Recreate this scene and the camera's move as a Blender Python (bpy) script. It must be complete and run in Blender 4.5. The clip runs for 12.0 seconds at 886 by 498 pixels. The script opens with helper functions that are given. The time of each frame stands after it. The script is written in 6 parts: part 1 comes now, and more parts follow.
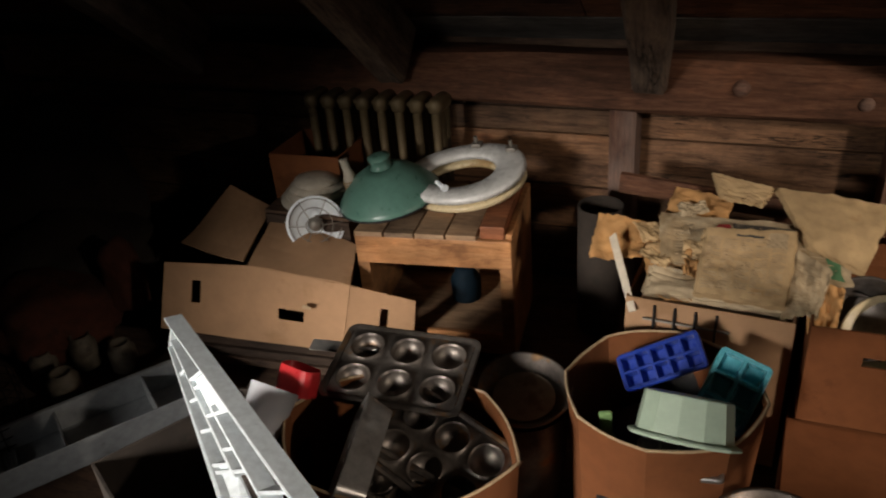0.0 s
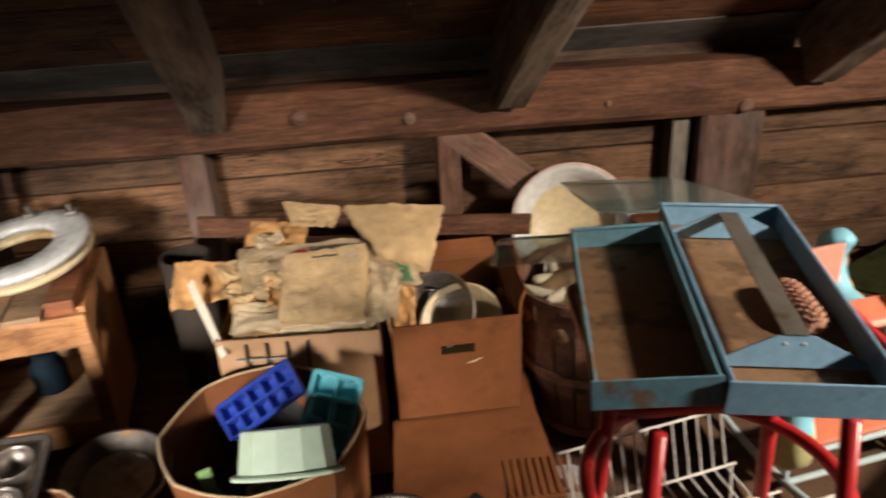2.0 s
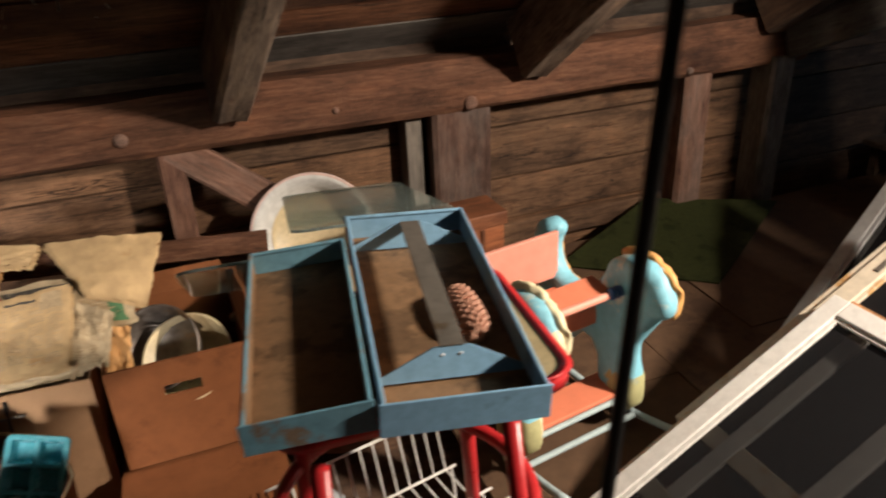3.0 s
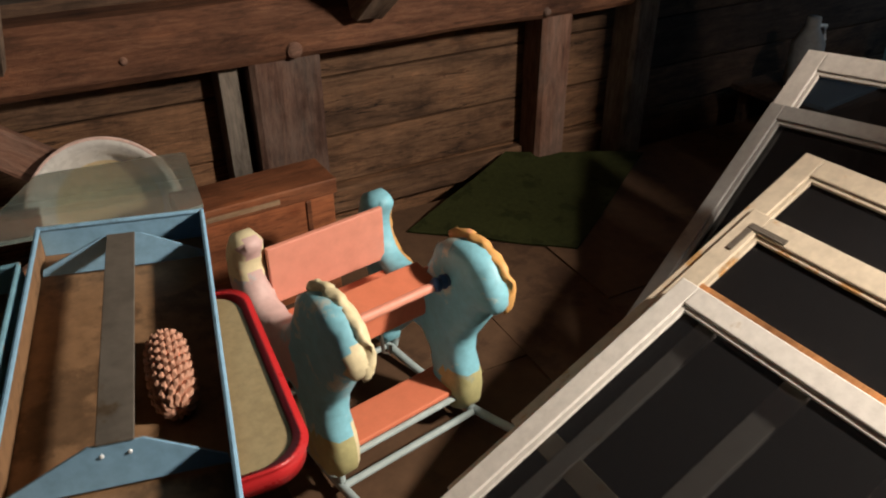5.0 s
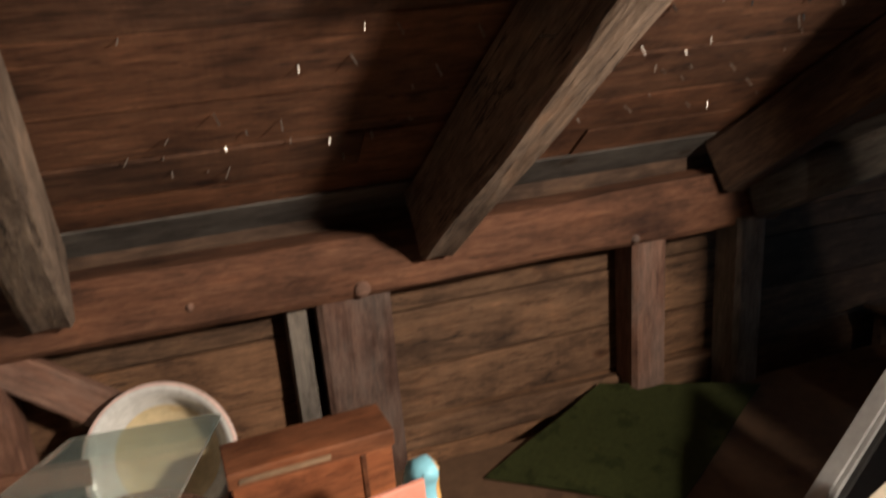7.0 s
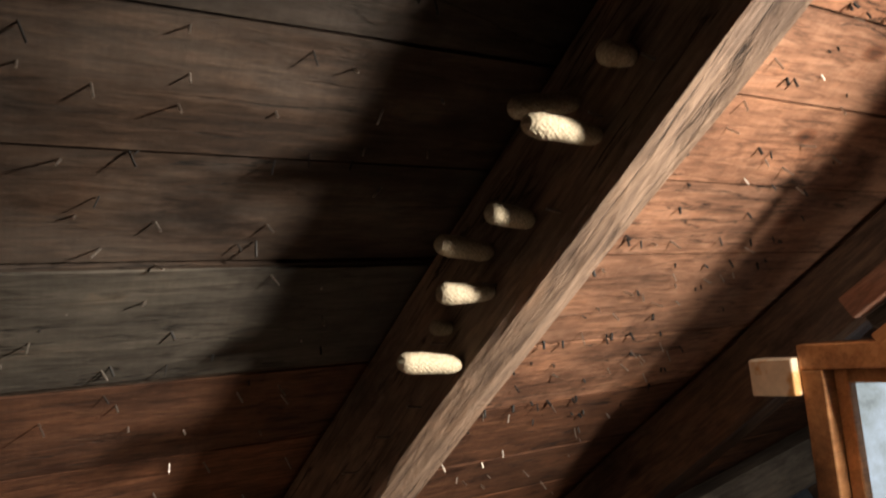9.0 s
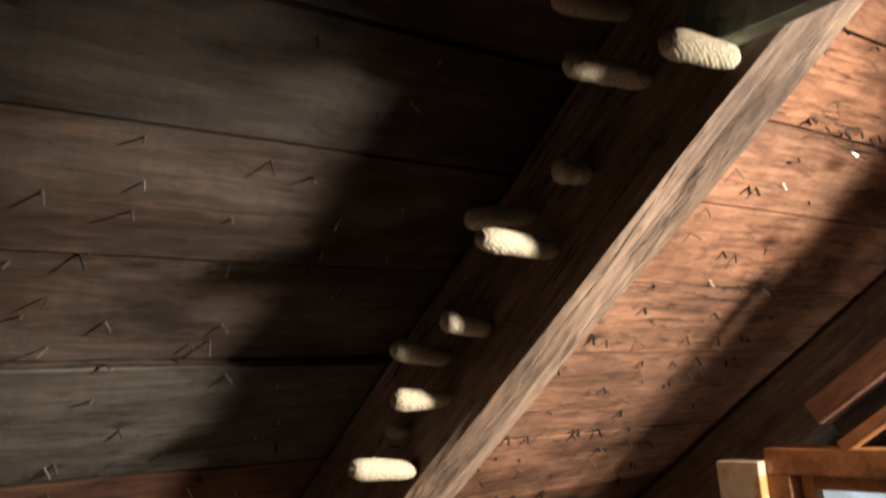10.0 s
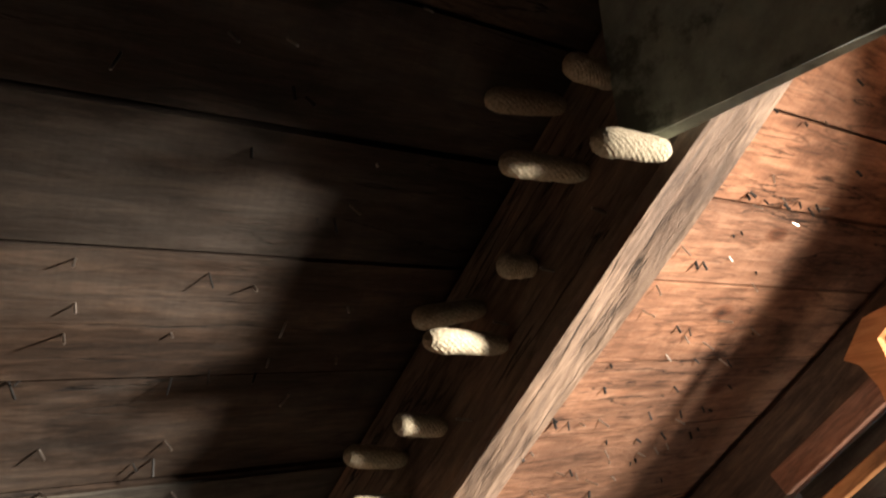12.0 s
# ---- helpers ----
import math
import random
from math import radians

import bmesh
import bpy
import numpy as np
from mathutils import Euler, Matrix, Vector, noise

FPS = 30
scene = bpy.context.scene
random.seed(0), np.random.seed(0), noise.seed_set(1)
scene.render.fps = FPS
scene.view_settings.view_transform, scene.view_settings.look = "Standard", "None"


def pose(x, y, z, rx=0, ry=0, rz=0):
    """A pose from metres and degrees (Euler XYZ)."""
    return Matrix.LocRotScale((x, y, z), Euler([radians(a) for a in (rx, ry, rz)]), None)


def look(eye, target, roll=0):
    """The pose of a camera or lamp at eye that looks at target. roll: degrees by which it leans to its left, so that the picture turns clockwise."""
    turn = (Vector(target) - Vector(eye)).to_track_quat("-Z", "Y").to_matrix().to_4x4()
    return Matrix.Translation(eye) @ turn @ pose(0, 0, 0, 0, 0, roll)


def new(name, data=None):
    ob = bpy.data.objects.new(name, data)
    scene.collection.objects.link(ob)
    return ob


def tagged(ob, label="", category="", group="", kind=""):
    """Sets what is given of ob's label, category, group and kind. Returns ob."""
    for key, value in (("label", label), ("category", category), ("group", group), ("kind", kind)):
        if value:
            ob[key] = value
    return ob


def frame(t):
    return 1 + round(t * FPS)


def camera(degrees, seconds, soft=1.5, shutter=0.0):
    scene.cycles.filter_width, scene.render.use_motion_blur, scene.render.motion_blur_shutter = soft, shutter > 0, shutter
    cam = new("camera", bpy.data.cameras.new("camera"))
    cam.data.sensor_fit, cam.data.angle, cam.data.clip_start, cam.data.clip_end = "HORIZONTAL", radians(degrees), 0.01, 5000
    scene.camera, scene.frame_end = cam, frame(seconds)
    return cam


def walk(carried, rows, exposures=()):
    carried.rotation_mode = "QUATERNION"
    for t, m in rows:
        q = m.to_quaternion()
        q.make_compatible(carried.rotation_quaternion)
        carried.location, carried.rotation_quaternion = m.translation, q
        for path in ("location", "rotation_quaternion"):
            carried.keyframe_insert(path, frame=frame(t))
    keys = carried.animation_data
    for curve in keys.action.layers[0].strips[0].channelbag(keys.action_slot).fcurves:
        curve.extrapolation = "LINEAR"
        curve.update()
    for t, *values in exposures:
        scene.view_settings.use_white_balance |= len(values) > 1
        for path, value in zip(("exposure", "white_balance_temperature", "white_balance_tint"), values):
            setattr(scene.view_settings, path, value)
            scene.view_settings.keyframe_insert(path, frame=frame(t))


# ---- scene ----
from mathutils import geometry

cam = camera(59.9, 12.0, soft=2.0, shutter=0.5)
PATH = [
    (0, (0.274, 0.701, 1.688), (-0.644, 2.697, 0.494), -5.1),
    (0.5, (0.288, 0.703, 1.676), (-0.464, 2.769, 0.485), -5.0),
    (1, (0.371, 0.750, 1.631), (-0.040, 2.931, 0.481), -4.5),
    (1.5, (0.426, 0.769, 1.603), (0.346, 2.999, 0.478), -3.8),
    (2, (0.469, 0.784, 1.603), (0.627, 3.014, 0.484), -3.6),
    (2.5, (0.552, 0.791, 1.593), (1.113, 2.950, 0.463), -2.4),
    (3, (0.709, 0.805, 1.599), (1.462, 2.894, 0.450), -2.7),
    (3.3, (0.818, 0.818, 1.596), (1.598, 2.880, 0.416), -3.0),
    (3.5, (0.884, 0.812, 1.593), (1.708, 2.844, 0.389), -3.1),
    (3.7, (0.946, 0.802, 1.584), (1.843, 2.789, 0.359), -2.8),
    (5.3, (1.062, 1.080, 1.534), (2.044, 2.934, 0.175), -0.2),
    (5.5, (1.079, 1.099, 1.529), (1.973, 2.991, 0.163), -0.8),
    (6, (1.224, 1.096, 1.552), (1.893, 3.140, 0.278), -2.8),
    (6.5, (1.353, 1.107, 1.574), (1.953, 3.306, 0.547), -5.3),
    (7, (1.346, 1.156, 1.624), (2.047, 3.420, 0.829), -4.8),
    (7.5, (1.355, 1.154, 1.620), (2.406, 3.393, 1.256), -8.1),
    (7.7, (1.335, 1.147, 1.616), (2.516, 3.346, 1.459), -9.8),
    (9.3, (1.365, 1.046, 1.786), (2.705, 3.126, 2.145), -4.3),
    (9.5, (1.379, 1.044, 1.789), (2.725, 3.111, 2.188), -4.1),
    (10, (1.394, 1.020, 1.830), (2.750, 3.059, 2.339), -3.6),
    (10.5, (1.393, 0.999, 1.879), (2.746, 2.978, 2.585), -3.9),
    (11, (1.406, 0.978, 1.906), (2.792, 2.895, 2.714), -6.1),
    (11.5, (1.422, 1.000, 1.890), (2.869, 2.876, 2.688), -6.9),
    (12, (1.420, 1.009, 1.876), (2.862, 2.924, 2.585), -7.6),
]
STOPS = [(0.0, -1.2, 6500, 10), (0.5, -0.9, 6500, 10), (1.0, -0.35, 6500, 10), (1.5, 0.05, 6500, 10), (2.0, -0.1, 6500, 10), (2.5, -0.05, 6500, 10), (3.0, -0.1, 6500, 10), (3.5, -0.3, 6500, 10), (5.5, -0.72, 6500, 10), (6.0, -0.92, 6500, 10), (6.5, -1.2, 6500, 10), (7.0, -0.2, 6500, 10), (7.5, -0.2, 7700, 14), (9.3, 0.08, 6500, 10), (10.0, 0.15, 6500, 10), (11.0, 0.45, 6500, 10), (12.0, 0.4, 6500, 10)]
walk(cam, [(t, look(eye, target, roll)) for t, eye, target, roll in PATH], STOPS)

# ---- light ----
world = bpy.data.worlds.new("world")
scene.world = world
world.use_nodes = True
wn = world.node_tree
sky = wn.nodes.new("ShaderNodeTexSky")
sky.sky_type = "NISHITA"
sky.sun_disc = False
sky.sun_elevation = radians(24)
sky.sun_rotation = radians(115)
wn.links.new(sky.outputs[0], wn.nodes["Background"].inputs[0])
wn.nodes["Background"].inputs[1].default_value = 0.12


def area_lamp(name, m, sx, sy, watts, colour):
    li = bpy.data.lights.new(name, "AREA")
    li.shape, li.size, li.size_y, li.energy, li.color = "RECTANGLE", sx, sy, watts, colour
    ob = new(name, li)
    ob.matrix_world = m
    return ob


# right daylight at an added upper window; rear light at an assumed back window
side_light = area_lamp("window_daylight", look((3.04, 0.75, 2.08), (1.6, 2.3, 0.48)), 0.19, 0.20, 112, (1.0, 0.86, 0.72))
side_light.data.spread = radians(140)
back_light = area_lamp("back_fill_light", look((-1.6, -2.12, 1.75), (-0.45, 2.5, 0.02)), 0.85, 0.85, 24, (1.0, 0.93, 0.86))
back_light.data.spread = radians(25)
# cool lamp added in the wing; its window is only assumed, not built
area_lamp("wing_cool_light", look((6.1, 2.7, 1.1), (3.6, 2.9, 0.3)), 0.4, 0.4, 7.0, (0.5, 0.75, 1.0))

# ---- materials ----


def nodes_of(name, rough=0.7, metal=0.0, spec=0.3):
    m = bpy.data.materials.new(name)
    m.use_nodes = True
    nt = m.node_tree
    b = nt.nodes["Principled BSDF"]
    b.inputs["Roughness"].default_value = rough
    b.inputs["Metallic"].default_value = metal
    b.inputs["Specular IOR Level"].default_value = spec
    return m, nt, b


def coords(nt, scale, shift=True):
    tc = nt.nodes.new("ShaderNodeTexCoord")
    mp = nt.nodes.new("ShaderNodeMapping")
    mp.inputs["Scale"].default_value = scale
    nt.links.new(tc.outputs["Object"], mp.inputs["Vector"])
    if shift:
        oi = nt.nodes.new("ShaderNodeObjectInfo")
        mu = nt.nodes.new("ShaderNodeMath")
        mu.operation = "MULTIPLY"
        mu.inputs[1].default_value = 57.0
        nt.links.new(oi.outputs["Random"], mu.inputs[0])
        nt.links.new(mu.outputs[0], mp.inputs["Location"])
    return mp.outputs[0]


def noise_of(nt, vec, scale, detail=6, rough=0.6):
    n = nt.nodes.new("ShaderNodeTexNoise")
    n.inputs["Scale"].default_value = scale
    n.inputs["Detail"].default_value = detail
    n.inputs["Roughness"].default_value = rough
    nt.links.new(vec, n.inputs["Vector"])
    return n.outputs["Fac"]


def ramp(nt, fac, stops):
    r = nt.nodes.new("ShaderNodeValToRGB")
    e = r.color_ramp.elements
    e[0].position, e[0].color = stops[0][0], (*stops[0][1], 1)
    e[1].position, e[1].color = stops[-1][0], (*stops[-1][1], 1)
    for p, c in stops[1:-1]:
        x = e.new(p)
        x.color = (*c, 1)
    nt.links.new(fac, r.inputs[0])
    return r.outputs[0]


def mix(nt, fac, a, b, mode="MIX"):
    n = nt.nodes.new("ShaderNodeMix")
    n.data_type, n.blend_type = "RGBA", mode
    for sock, v in ((n.inputs[0], fac), (n.inputs[6], a), (n.inputs[7], b)):
        if hasattr(v, "links"):
            nt.links.new(v, sock)
        else:
            sock.default_value = v if isinstance(v, float) else (*v, 1)
    return n.outputs[2]


def bump(nt, b, height, strength, dist=0.004):
    n = nt.nodes.new("ShaderNodeBump")
    n.inputs["Strength"].default_value = strength
    n.inputs["Distance"].default_value = dist
    nt.links.new(height, n.inputs["Height"])
    nt.links.new(n.outputs[0], b.inputs["Normal"])


def wood(name, dark, mid, light, grey=0.0, rough=0.8, relief=0.5, split=0.32, saw=0.0):
    """Timber with its grain along the object's own x."""
    m, nt, b = nodes_of(name, rough)
    v = coords(nt, (2.0, 16, 16))
    w = coords(nt, (1.6, 4.5, 4.5))
    fine = noise_of(nt, v, 4.0, 10, 0.72)
    fine.node.inputs["Distortion"].default_value = 0.5
    blot = noise_of(nt, coords(nt, (1.0, 1.5, 1.5)), 3.4, 9, 0.72)
    broad = noise_of(nt, w, 1.5, 6, 0.62)
    u = coords(nt, (0.9, 9, 9))
    crack = noise_of(nt, u, 2.6, 3, 0.5)
    kv = coords(nt, (1.0, 1.9, 1.9))
    vo = nt.nodes.new("ShaderNodeTexVoronoi")
    vo.inputs["Scale"].default_value = 2.6
    nt.links.new(kv, vo.inputs["Vector"])
    col = ramp(nt, fine, [(0.22, dark), (0.5, mid), (0.8, light)])
    tone = ramp(nt, broad, [(0.28, (0.30, 0.27, 0.26)), (0.5, (0.85, 0.82, 0.80)), (0.62, (1.05, 1.0, 0.96)), (0.75, (1.35, 1.12, 0.92))])
    col = mix(nt, 0.9, col, tone, "MULTIPLY")
    lines = ramp(nt, crack, [(0.470, (1, 1, 1)), (0.492, (0.22, 0.19, 0.18)), (0.514, (1, 1, 1))])
    col = mix(nt, split, col, lines, "MULTIPLY")
    stain = ramp(nt, blot, [(0.34, (0.34, 0.31, 0.30)), (0.47, (0.80, 0.78, 0.77)), (0.58, (1.0, 0.98, 0.96)), (0.70, (1.35, 1.22, 1.10))])
    col = mix(nt, 0.9, col, stain, "MULTIPLY")
    knots = ramp(nt, vo.outputs["Distance"], [(0.035, (0.16, 0.12, 0.1)), (0.075, (0.55, 0.4, 0.3)), (0.12, (1, 1, 1))])
    col = mix(nt, 0.9, col, knots, "MULTIPLY")
    oi = nt.nodes.new("ShaderNodeObjectInfo")
    ge = nt.nodes.new("ShaderNodeNewGeometry")
    ad = nt.nodes.new("ShaderNodeMath")
    ad.operation = "ADD"
    nt.links.new(oi.outputs["Random"], ad.inputs[0])
    nt.links.new(ge.outputs["Random Per Island"], ad.inputs[1])
    fr = nt.nodes.new("ShaderNodeMath")
    fr.operation = "FRACT"
    nt.links.new(ad.outputs[0], fr.inputs[0])
    each = ramp(nt, fr.outputs[0], [(0.0, (0.55, 0.55, 0.57)), (0.5, (0.95, 0.9, 0.87)), (1.0, (1.25, 1.12, 1.02))])
    col = mix(nt, 0.85, col, each, "MULTIPLY")
    if grey:
        g = ramp(nt, broad, [(0.45, (0, 0, 0)), (0.62, (grey, grey, grey))])
        col = mix(nt, g, col, (0.15, 0.14, 0.125))
    nt.links.new(col, b.inputs["Base Color"])
    hsum = nt.nodes.new("ShaderNodeMath")
    hsum.operation = "ADD"
    nt.links.new(fine, hsum.inputs[0])
    nt.links.new(blot, hsum.inputs[1])
    height = hsum.outputs[0]
    if split > 0.4:
        # long checks that open along the grain
        gap = noise_of(nt, coords(nt, (0.55, 7, 7)), 3.1, 5, 0.55)
        open_ = ramp(nt, gap, [(0.488, (1, 1, 1)), (0.497, (0.0, 0.0, 0.0)), (0.503, (0.0, 0.0, 0.0)), (0.512, (1, 1, 1))])
        where = ramp(nt, noise_of(nt, coords(nt, (1.2, 2.5, 2.5)), 2.2, 3, 0.5), [(0.48, (0, 0, 0)), (0.58, (1, 1, 1))])
        dark_ = mix(nt, where, (1, 1, 1), open_)
        shade_ = mix(nt, 0.85, col, dark_, "MULTIPLY")
        nt.links.new(shade_, b.inputs["Base Color"])
        sub = nt.nodes.new("ShaderNodeMath")
        sub.operation = "MULTIPLY_ADD"
        nt.links.new(dark_, sub.inputs[0])
        sub.inputs[1].default_value = 0.8
        nt.links.new(height, sub.inputs[2])
        height = sub.outputs[0]
        col = shade_
    if saw:
        kerf = noise_of(nt, coords(nt, (95, 2.2, 2.2)), 1.6, 3, 0.5)
        marks = ramp(nt, kerf, [(0.35, (1 - saw, 1 - saw, 1 - saw)), (0.6, (1 + saw * 0.4, 1 + saw * 0.4, 1 + saw * 0.4))])
        col = mix(nt, 1.0, col, marks, "MULTIPLY")
        nt.links.new(col, b.inputs["Base Color"])
    bump(nt, b, height, relief, 0.006)
    return m


def worn(name, base, under, amount=0.42, rough=0.5, metal=0.0, scale=6, spec=0.4, dirt=0.25):
    """Painted, printed or bare sheet stuff with chips and grime."""
    m, nt, b = nodes_of(name, rough, metal, spec)
    v = coords(nt, (1, 1, 1))
    n1 = noise_of(nt, v, scale, 8, 0.65)
    n2 = noise_of(nt, v, scale * 6, 6, 0.6)
    chips = ramp(nt, n1, [(amount - 0.06, (1, 1, 1)), (amount, (0, 0, 0))])
    grime = ramp(nt, n2, [(0.3, (1 - dirt, 1 - dirt, 1 - dirt)), (0.65, (1, 1, 1))])
    col = mix(nt, chips, base, under)
    col = mix(nt, 1.0, col, grime, "MULTIPLY")
    nt.links.new(col, b.inputs["Base Color"])
    r = nt.nodes.new("ShaderNodeMapRange")
    r.inputs["To Min"].default_value, r.inputs["To Max"].default_value = max(0.08, rough - 0.15), min(1, rough + 0.2)
    nt.links.new(n2, r.inputs["Value"])
    nt.links.new(r.outputs[0], b.inputs["Roughness"])
    bump(nt, b, n2, 0.15, 0.002)
    return m


def glass(name, colour, rough=0.02, ior=1.45):
    m, nt, b = nodes_of(name, rough)
    b.inputs["Base Color"].default_value = (*colour, 1)
    b.inputs["Transmission Weight"].default_value = 1.0
    b.inputs["IOR"].default_value = ior
    return m


M_RAFTER = wood("hewn_rafter_wood", (0.070, 0.055, 0.045), (0.215, 0.170, 0.134), (0.41, 0.325, 0.25), grey=0.12, relief=1.0, split=0.5)
M_BEAM = wood("hewn_plate_wood", (0.05, 0.022, 0.013), (0.20, 0.092, 0.050), (0.36, 0.19, 0.11), relief=0.9)
# the boards' own tones, pushed apart to carry the window light's falloff
M_SHEATH_DIMMED = wood("dimmed_roof_board_wood", (0.013, 0.009, 0.006), (0.050, 0.036, 0.026), (0.125, 0.092, 0.067), grey=0.25, relief=0.6, split=0.55, saw=0.07)
M_SHEATH_LIT_TAN = wood("lit_pinkish_tan_roof_board_wood", (0.10, 0.055, 0.036), (0.34, 0.195, 0.125), (0.56, 0.37, 0.26), relief=0.8, split=0.55, saw=0.07)
# red hue of the low boards, dimmed for the rafter's shadow
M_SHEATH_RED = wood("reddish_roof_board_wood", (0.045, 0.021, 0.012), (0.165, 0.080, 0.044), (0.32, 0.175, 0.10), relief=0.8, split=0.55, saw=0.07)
M_SHEATH_GREY = wood("grey_roof_board_wood", (0.032, 0.034, 0.031), (0.068, 0.071, 0.065), (0.12, 0.123, 0.114), relief=0.5, split=0.55, saw=0.07)
M_WALLB = wood("knee_wall_board_wood", (0.065, 0.035, 0.021), (0.195, 0.115, 0.065), (0.33, 0.205, 0.125), relief=0.6, split=0.55, saw=0.05)
M_POST = wood("post_wood", (0.06, 0.035, 0.025), (0.19, 0.105, 0.075), (0.32, 0.2, 0.145), grey=0.3, relief=0.7)
M_GREYWOOD = wood("weathered_grey_wood", (0.09, 0.085, 0.075), (0.19, 0.18, 0.16), (0.3, 0.28, 0.25), relief=0.6)
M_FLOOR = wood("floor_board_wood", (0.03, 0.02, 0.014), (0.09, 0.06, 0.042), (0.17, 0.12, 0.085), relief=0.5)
M_PINE = wood("varnished_pine", (0.26, 0.12, 0.045), (0.42, 0.225, 0.10), (0.54, 0.32, 0.16), rough=0.5, relief=0.15)
M_PINETOP = wood("raw_pine_slat", (0.22, 0.14, 0.08), (0.34, 0.24, 0.15), (0.46, 0.34, 0.23), rough=0.75, relief=0.3)
M_REDWOOD = wood("reddish_chest_wood", (0.12, 0.04, 0.02), (0.28, 0.11, 0.05), (0.4, 0.18, 0.09), rough=0.6, relief=0.25)
M_CARD = worn("brown_cardboard", (0.40, 0.235, 0.13), (0.33, 0.19, 0.10), 0.40, 0.85, scale=3, spec=0.15, dirt=0.14)
# redder cardboard, lowered further for the shade on drum and flat carton
M_CARDD = worn("dark_shaded_cardboard", (0.19, 0.069, 0.026), (0.135, 0.049, 0.019), 0.42, 0.85, scale=3, spec=0.15, dirt=0.2)
M_CORE = worn("cardboard_cut_edge", (0.5, 0.36, 0.22), (0.4, 0.28, 0.17), 0.4, 0.9, scale=20, spec=0.1)
M_PAPER = worn("yellowed_newsprint", (0.58, 0.40, 0.21), (0.45, 0.27, 0.12), 0.42, 0.85, scale=4, spec=0.15, dirt=0.22)
M_PAPERG = worn("greyed_newsprint", (0.53, 0.41, 0.26), (0.41, 0.29, 0.16), 0.45, 0.85, scale=5, spec=0.15, dirt=0.3)
M_KRAFT = worn("kraft_paper", (0.58, 0.31, 0.12), (0.46, 0.23, 0.08), 0.42, 0.8, scale=4, spec=0.2)
M_INK = worn("faded_ink", (0.09, 0.08, 0.07), (0.2, 0.17, 0.13), 0.45, 0.9, scale=30)
M_INKRED = worn("red_print", (0.45, 0.05, 0.05), (0.4, 0.12, 0.08), 0.4, 0.8)
M_INKGREEN = worn("green_print", (0.09, 0.2, 0.09), (0.2, 0.24, 0.14), 0.4, 0.8)
M_INKGREY = worn("grey_print", (0.46, 0.34, 0.20), (0.58, 0.42, 0.25), 0.45, 0.9, scale=24)
M_WHITE = worn("white_enamel", (0.64, 0.63, 0.60), (0.45, 0.38, 0.27), 0.36, 0.25, scale=5, spec=0.5, dirt=0.12)
M_YELLOWED = worn("yellowed_enamel", (0.62, 0.5, 0.3), (0.45, 0.3, 0.14), 0.42, 0.4, scale=7, spec=0.4)
M_PLASTICW = worn("white_plastic", (0.78, 0.82, 0.84), (0.6, 0.62, 0.62), 0.3, 0.4, scale=6, spec=0.4, dirt=0.1)
M_PLASTICG = worn("grey_plastic", (0.33, 0.35, 0.36), (0.24, 0.25, 0.25), 0.36, 0.55, scale=6, spec=0.35, dirt=0.25)
M_GREENEN = worn("green_enamel", (0.10, 0.21, 0.165), (0.2, 0.2, 0.16), 0.3, 0.3, scale=5, spec=0.5, dirt=0.2)
M_TIN = worn("dark_baked_tin", (0.22, 0.19, 0.165), (0.28, 0.17, 0.09), 0.45, 0.4, 0.75, scale=9, dirt=0.35)
M_ALU = worn("dull_aluminium", (0.5, 0.48, 0.45), (0.3, 0.26, 0.2), 0.36, 0.38, 0.85, scale=9, dirt=0.25)
M_BLUE = worn("cobalt_plastic", (0.012, 0.040, 0.30), (0.01, 0.028, 0.22), 0.35, 0.28, scale=8, spec=0.5, dirt=0.1)
M_CYAN = worn("aqua_plastic", (0.14, 0.52, 0.60), (0.22, 0.60, 0.66), 0.4, 0.25, scale=8, spec=0.5, dirt=0.1)
M_MINT = worn("mint_plastic", (0.48, 0.60, 0.46), (0.40, 0.5, 0.38), 0.4, 0.4, scale=6, spec=0.4, dirt=0.12)
M_LEAF = worn("green_plastic", (0.22, 0.36, 0.14), (0.15, 0.25, 0.1), 0.4, 0.5)
M_DRAWERB = worn("worn_blue_paint", (0.19, 0.40, 0.51), (0.27, 0.20, 0.14), 0.42, 0.5, 0.1, scale=9, dirt=0.25)
M_DRAWERB2 = worn("sky_blue_paint", (0.24, 0.44, 0.62), (0.16, 0.28, 0.38), 0.38, 0.5, scale=10, dirt=0.2)
M_RUST = worn("rusty_brown_tin", (0.34, 0.20, 0.105), (0.20, 0.12, 0.065), 0.48, 0.6, 0.3, scale=8, dirt=0.35)
M_STRAP = worn("grey_sheet_metal", (0.27, 0.245, 0.21), (0.2, 0.15, 0.1), 0.42, 0.45, 0.6, scale=8, dirt=0.25)
M_RED = worn("red_enamel", (0.46, 0.022, 0.025), (0.3, 0.03, 0.03), 0.35, 0.3, scale=7, spec=0.5, dirt=0.15)
M_TAN = worn("tan_linoleum", (0.33, 0.26, 0.14), (0.2, 0.14, 0.07), 0.36, 0.55, scale=14, dirt=0.25)
M_ORANGE = worn("coral_paint", (0.66, 0.20, 0.11), (0.55, 0.16, 0.09), 0.38, 0.45, scale=5, spec=0.4, dirt=0.12)
M_PINK = worn("salmon_paint", (0.70, 0.29, 0.21), (0.62, 0.24, 0.17), 0.4, 0.5, scale=5, spec=0.4, dirt=0.12)
M_TURQ = worn("turquoise_paint", (0.24, 0.56, 0.68), (0.62, 0.68, 0.62), 0.42, 0.45, scale=8, dirt=0.18)
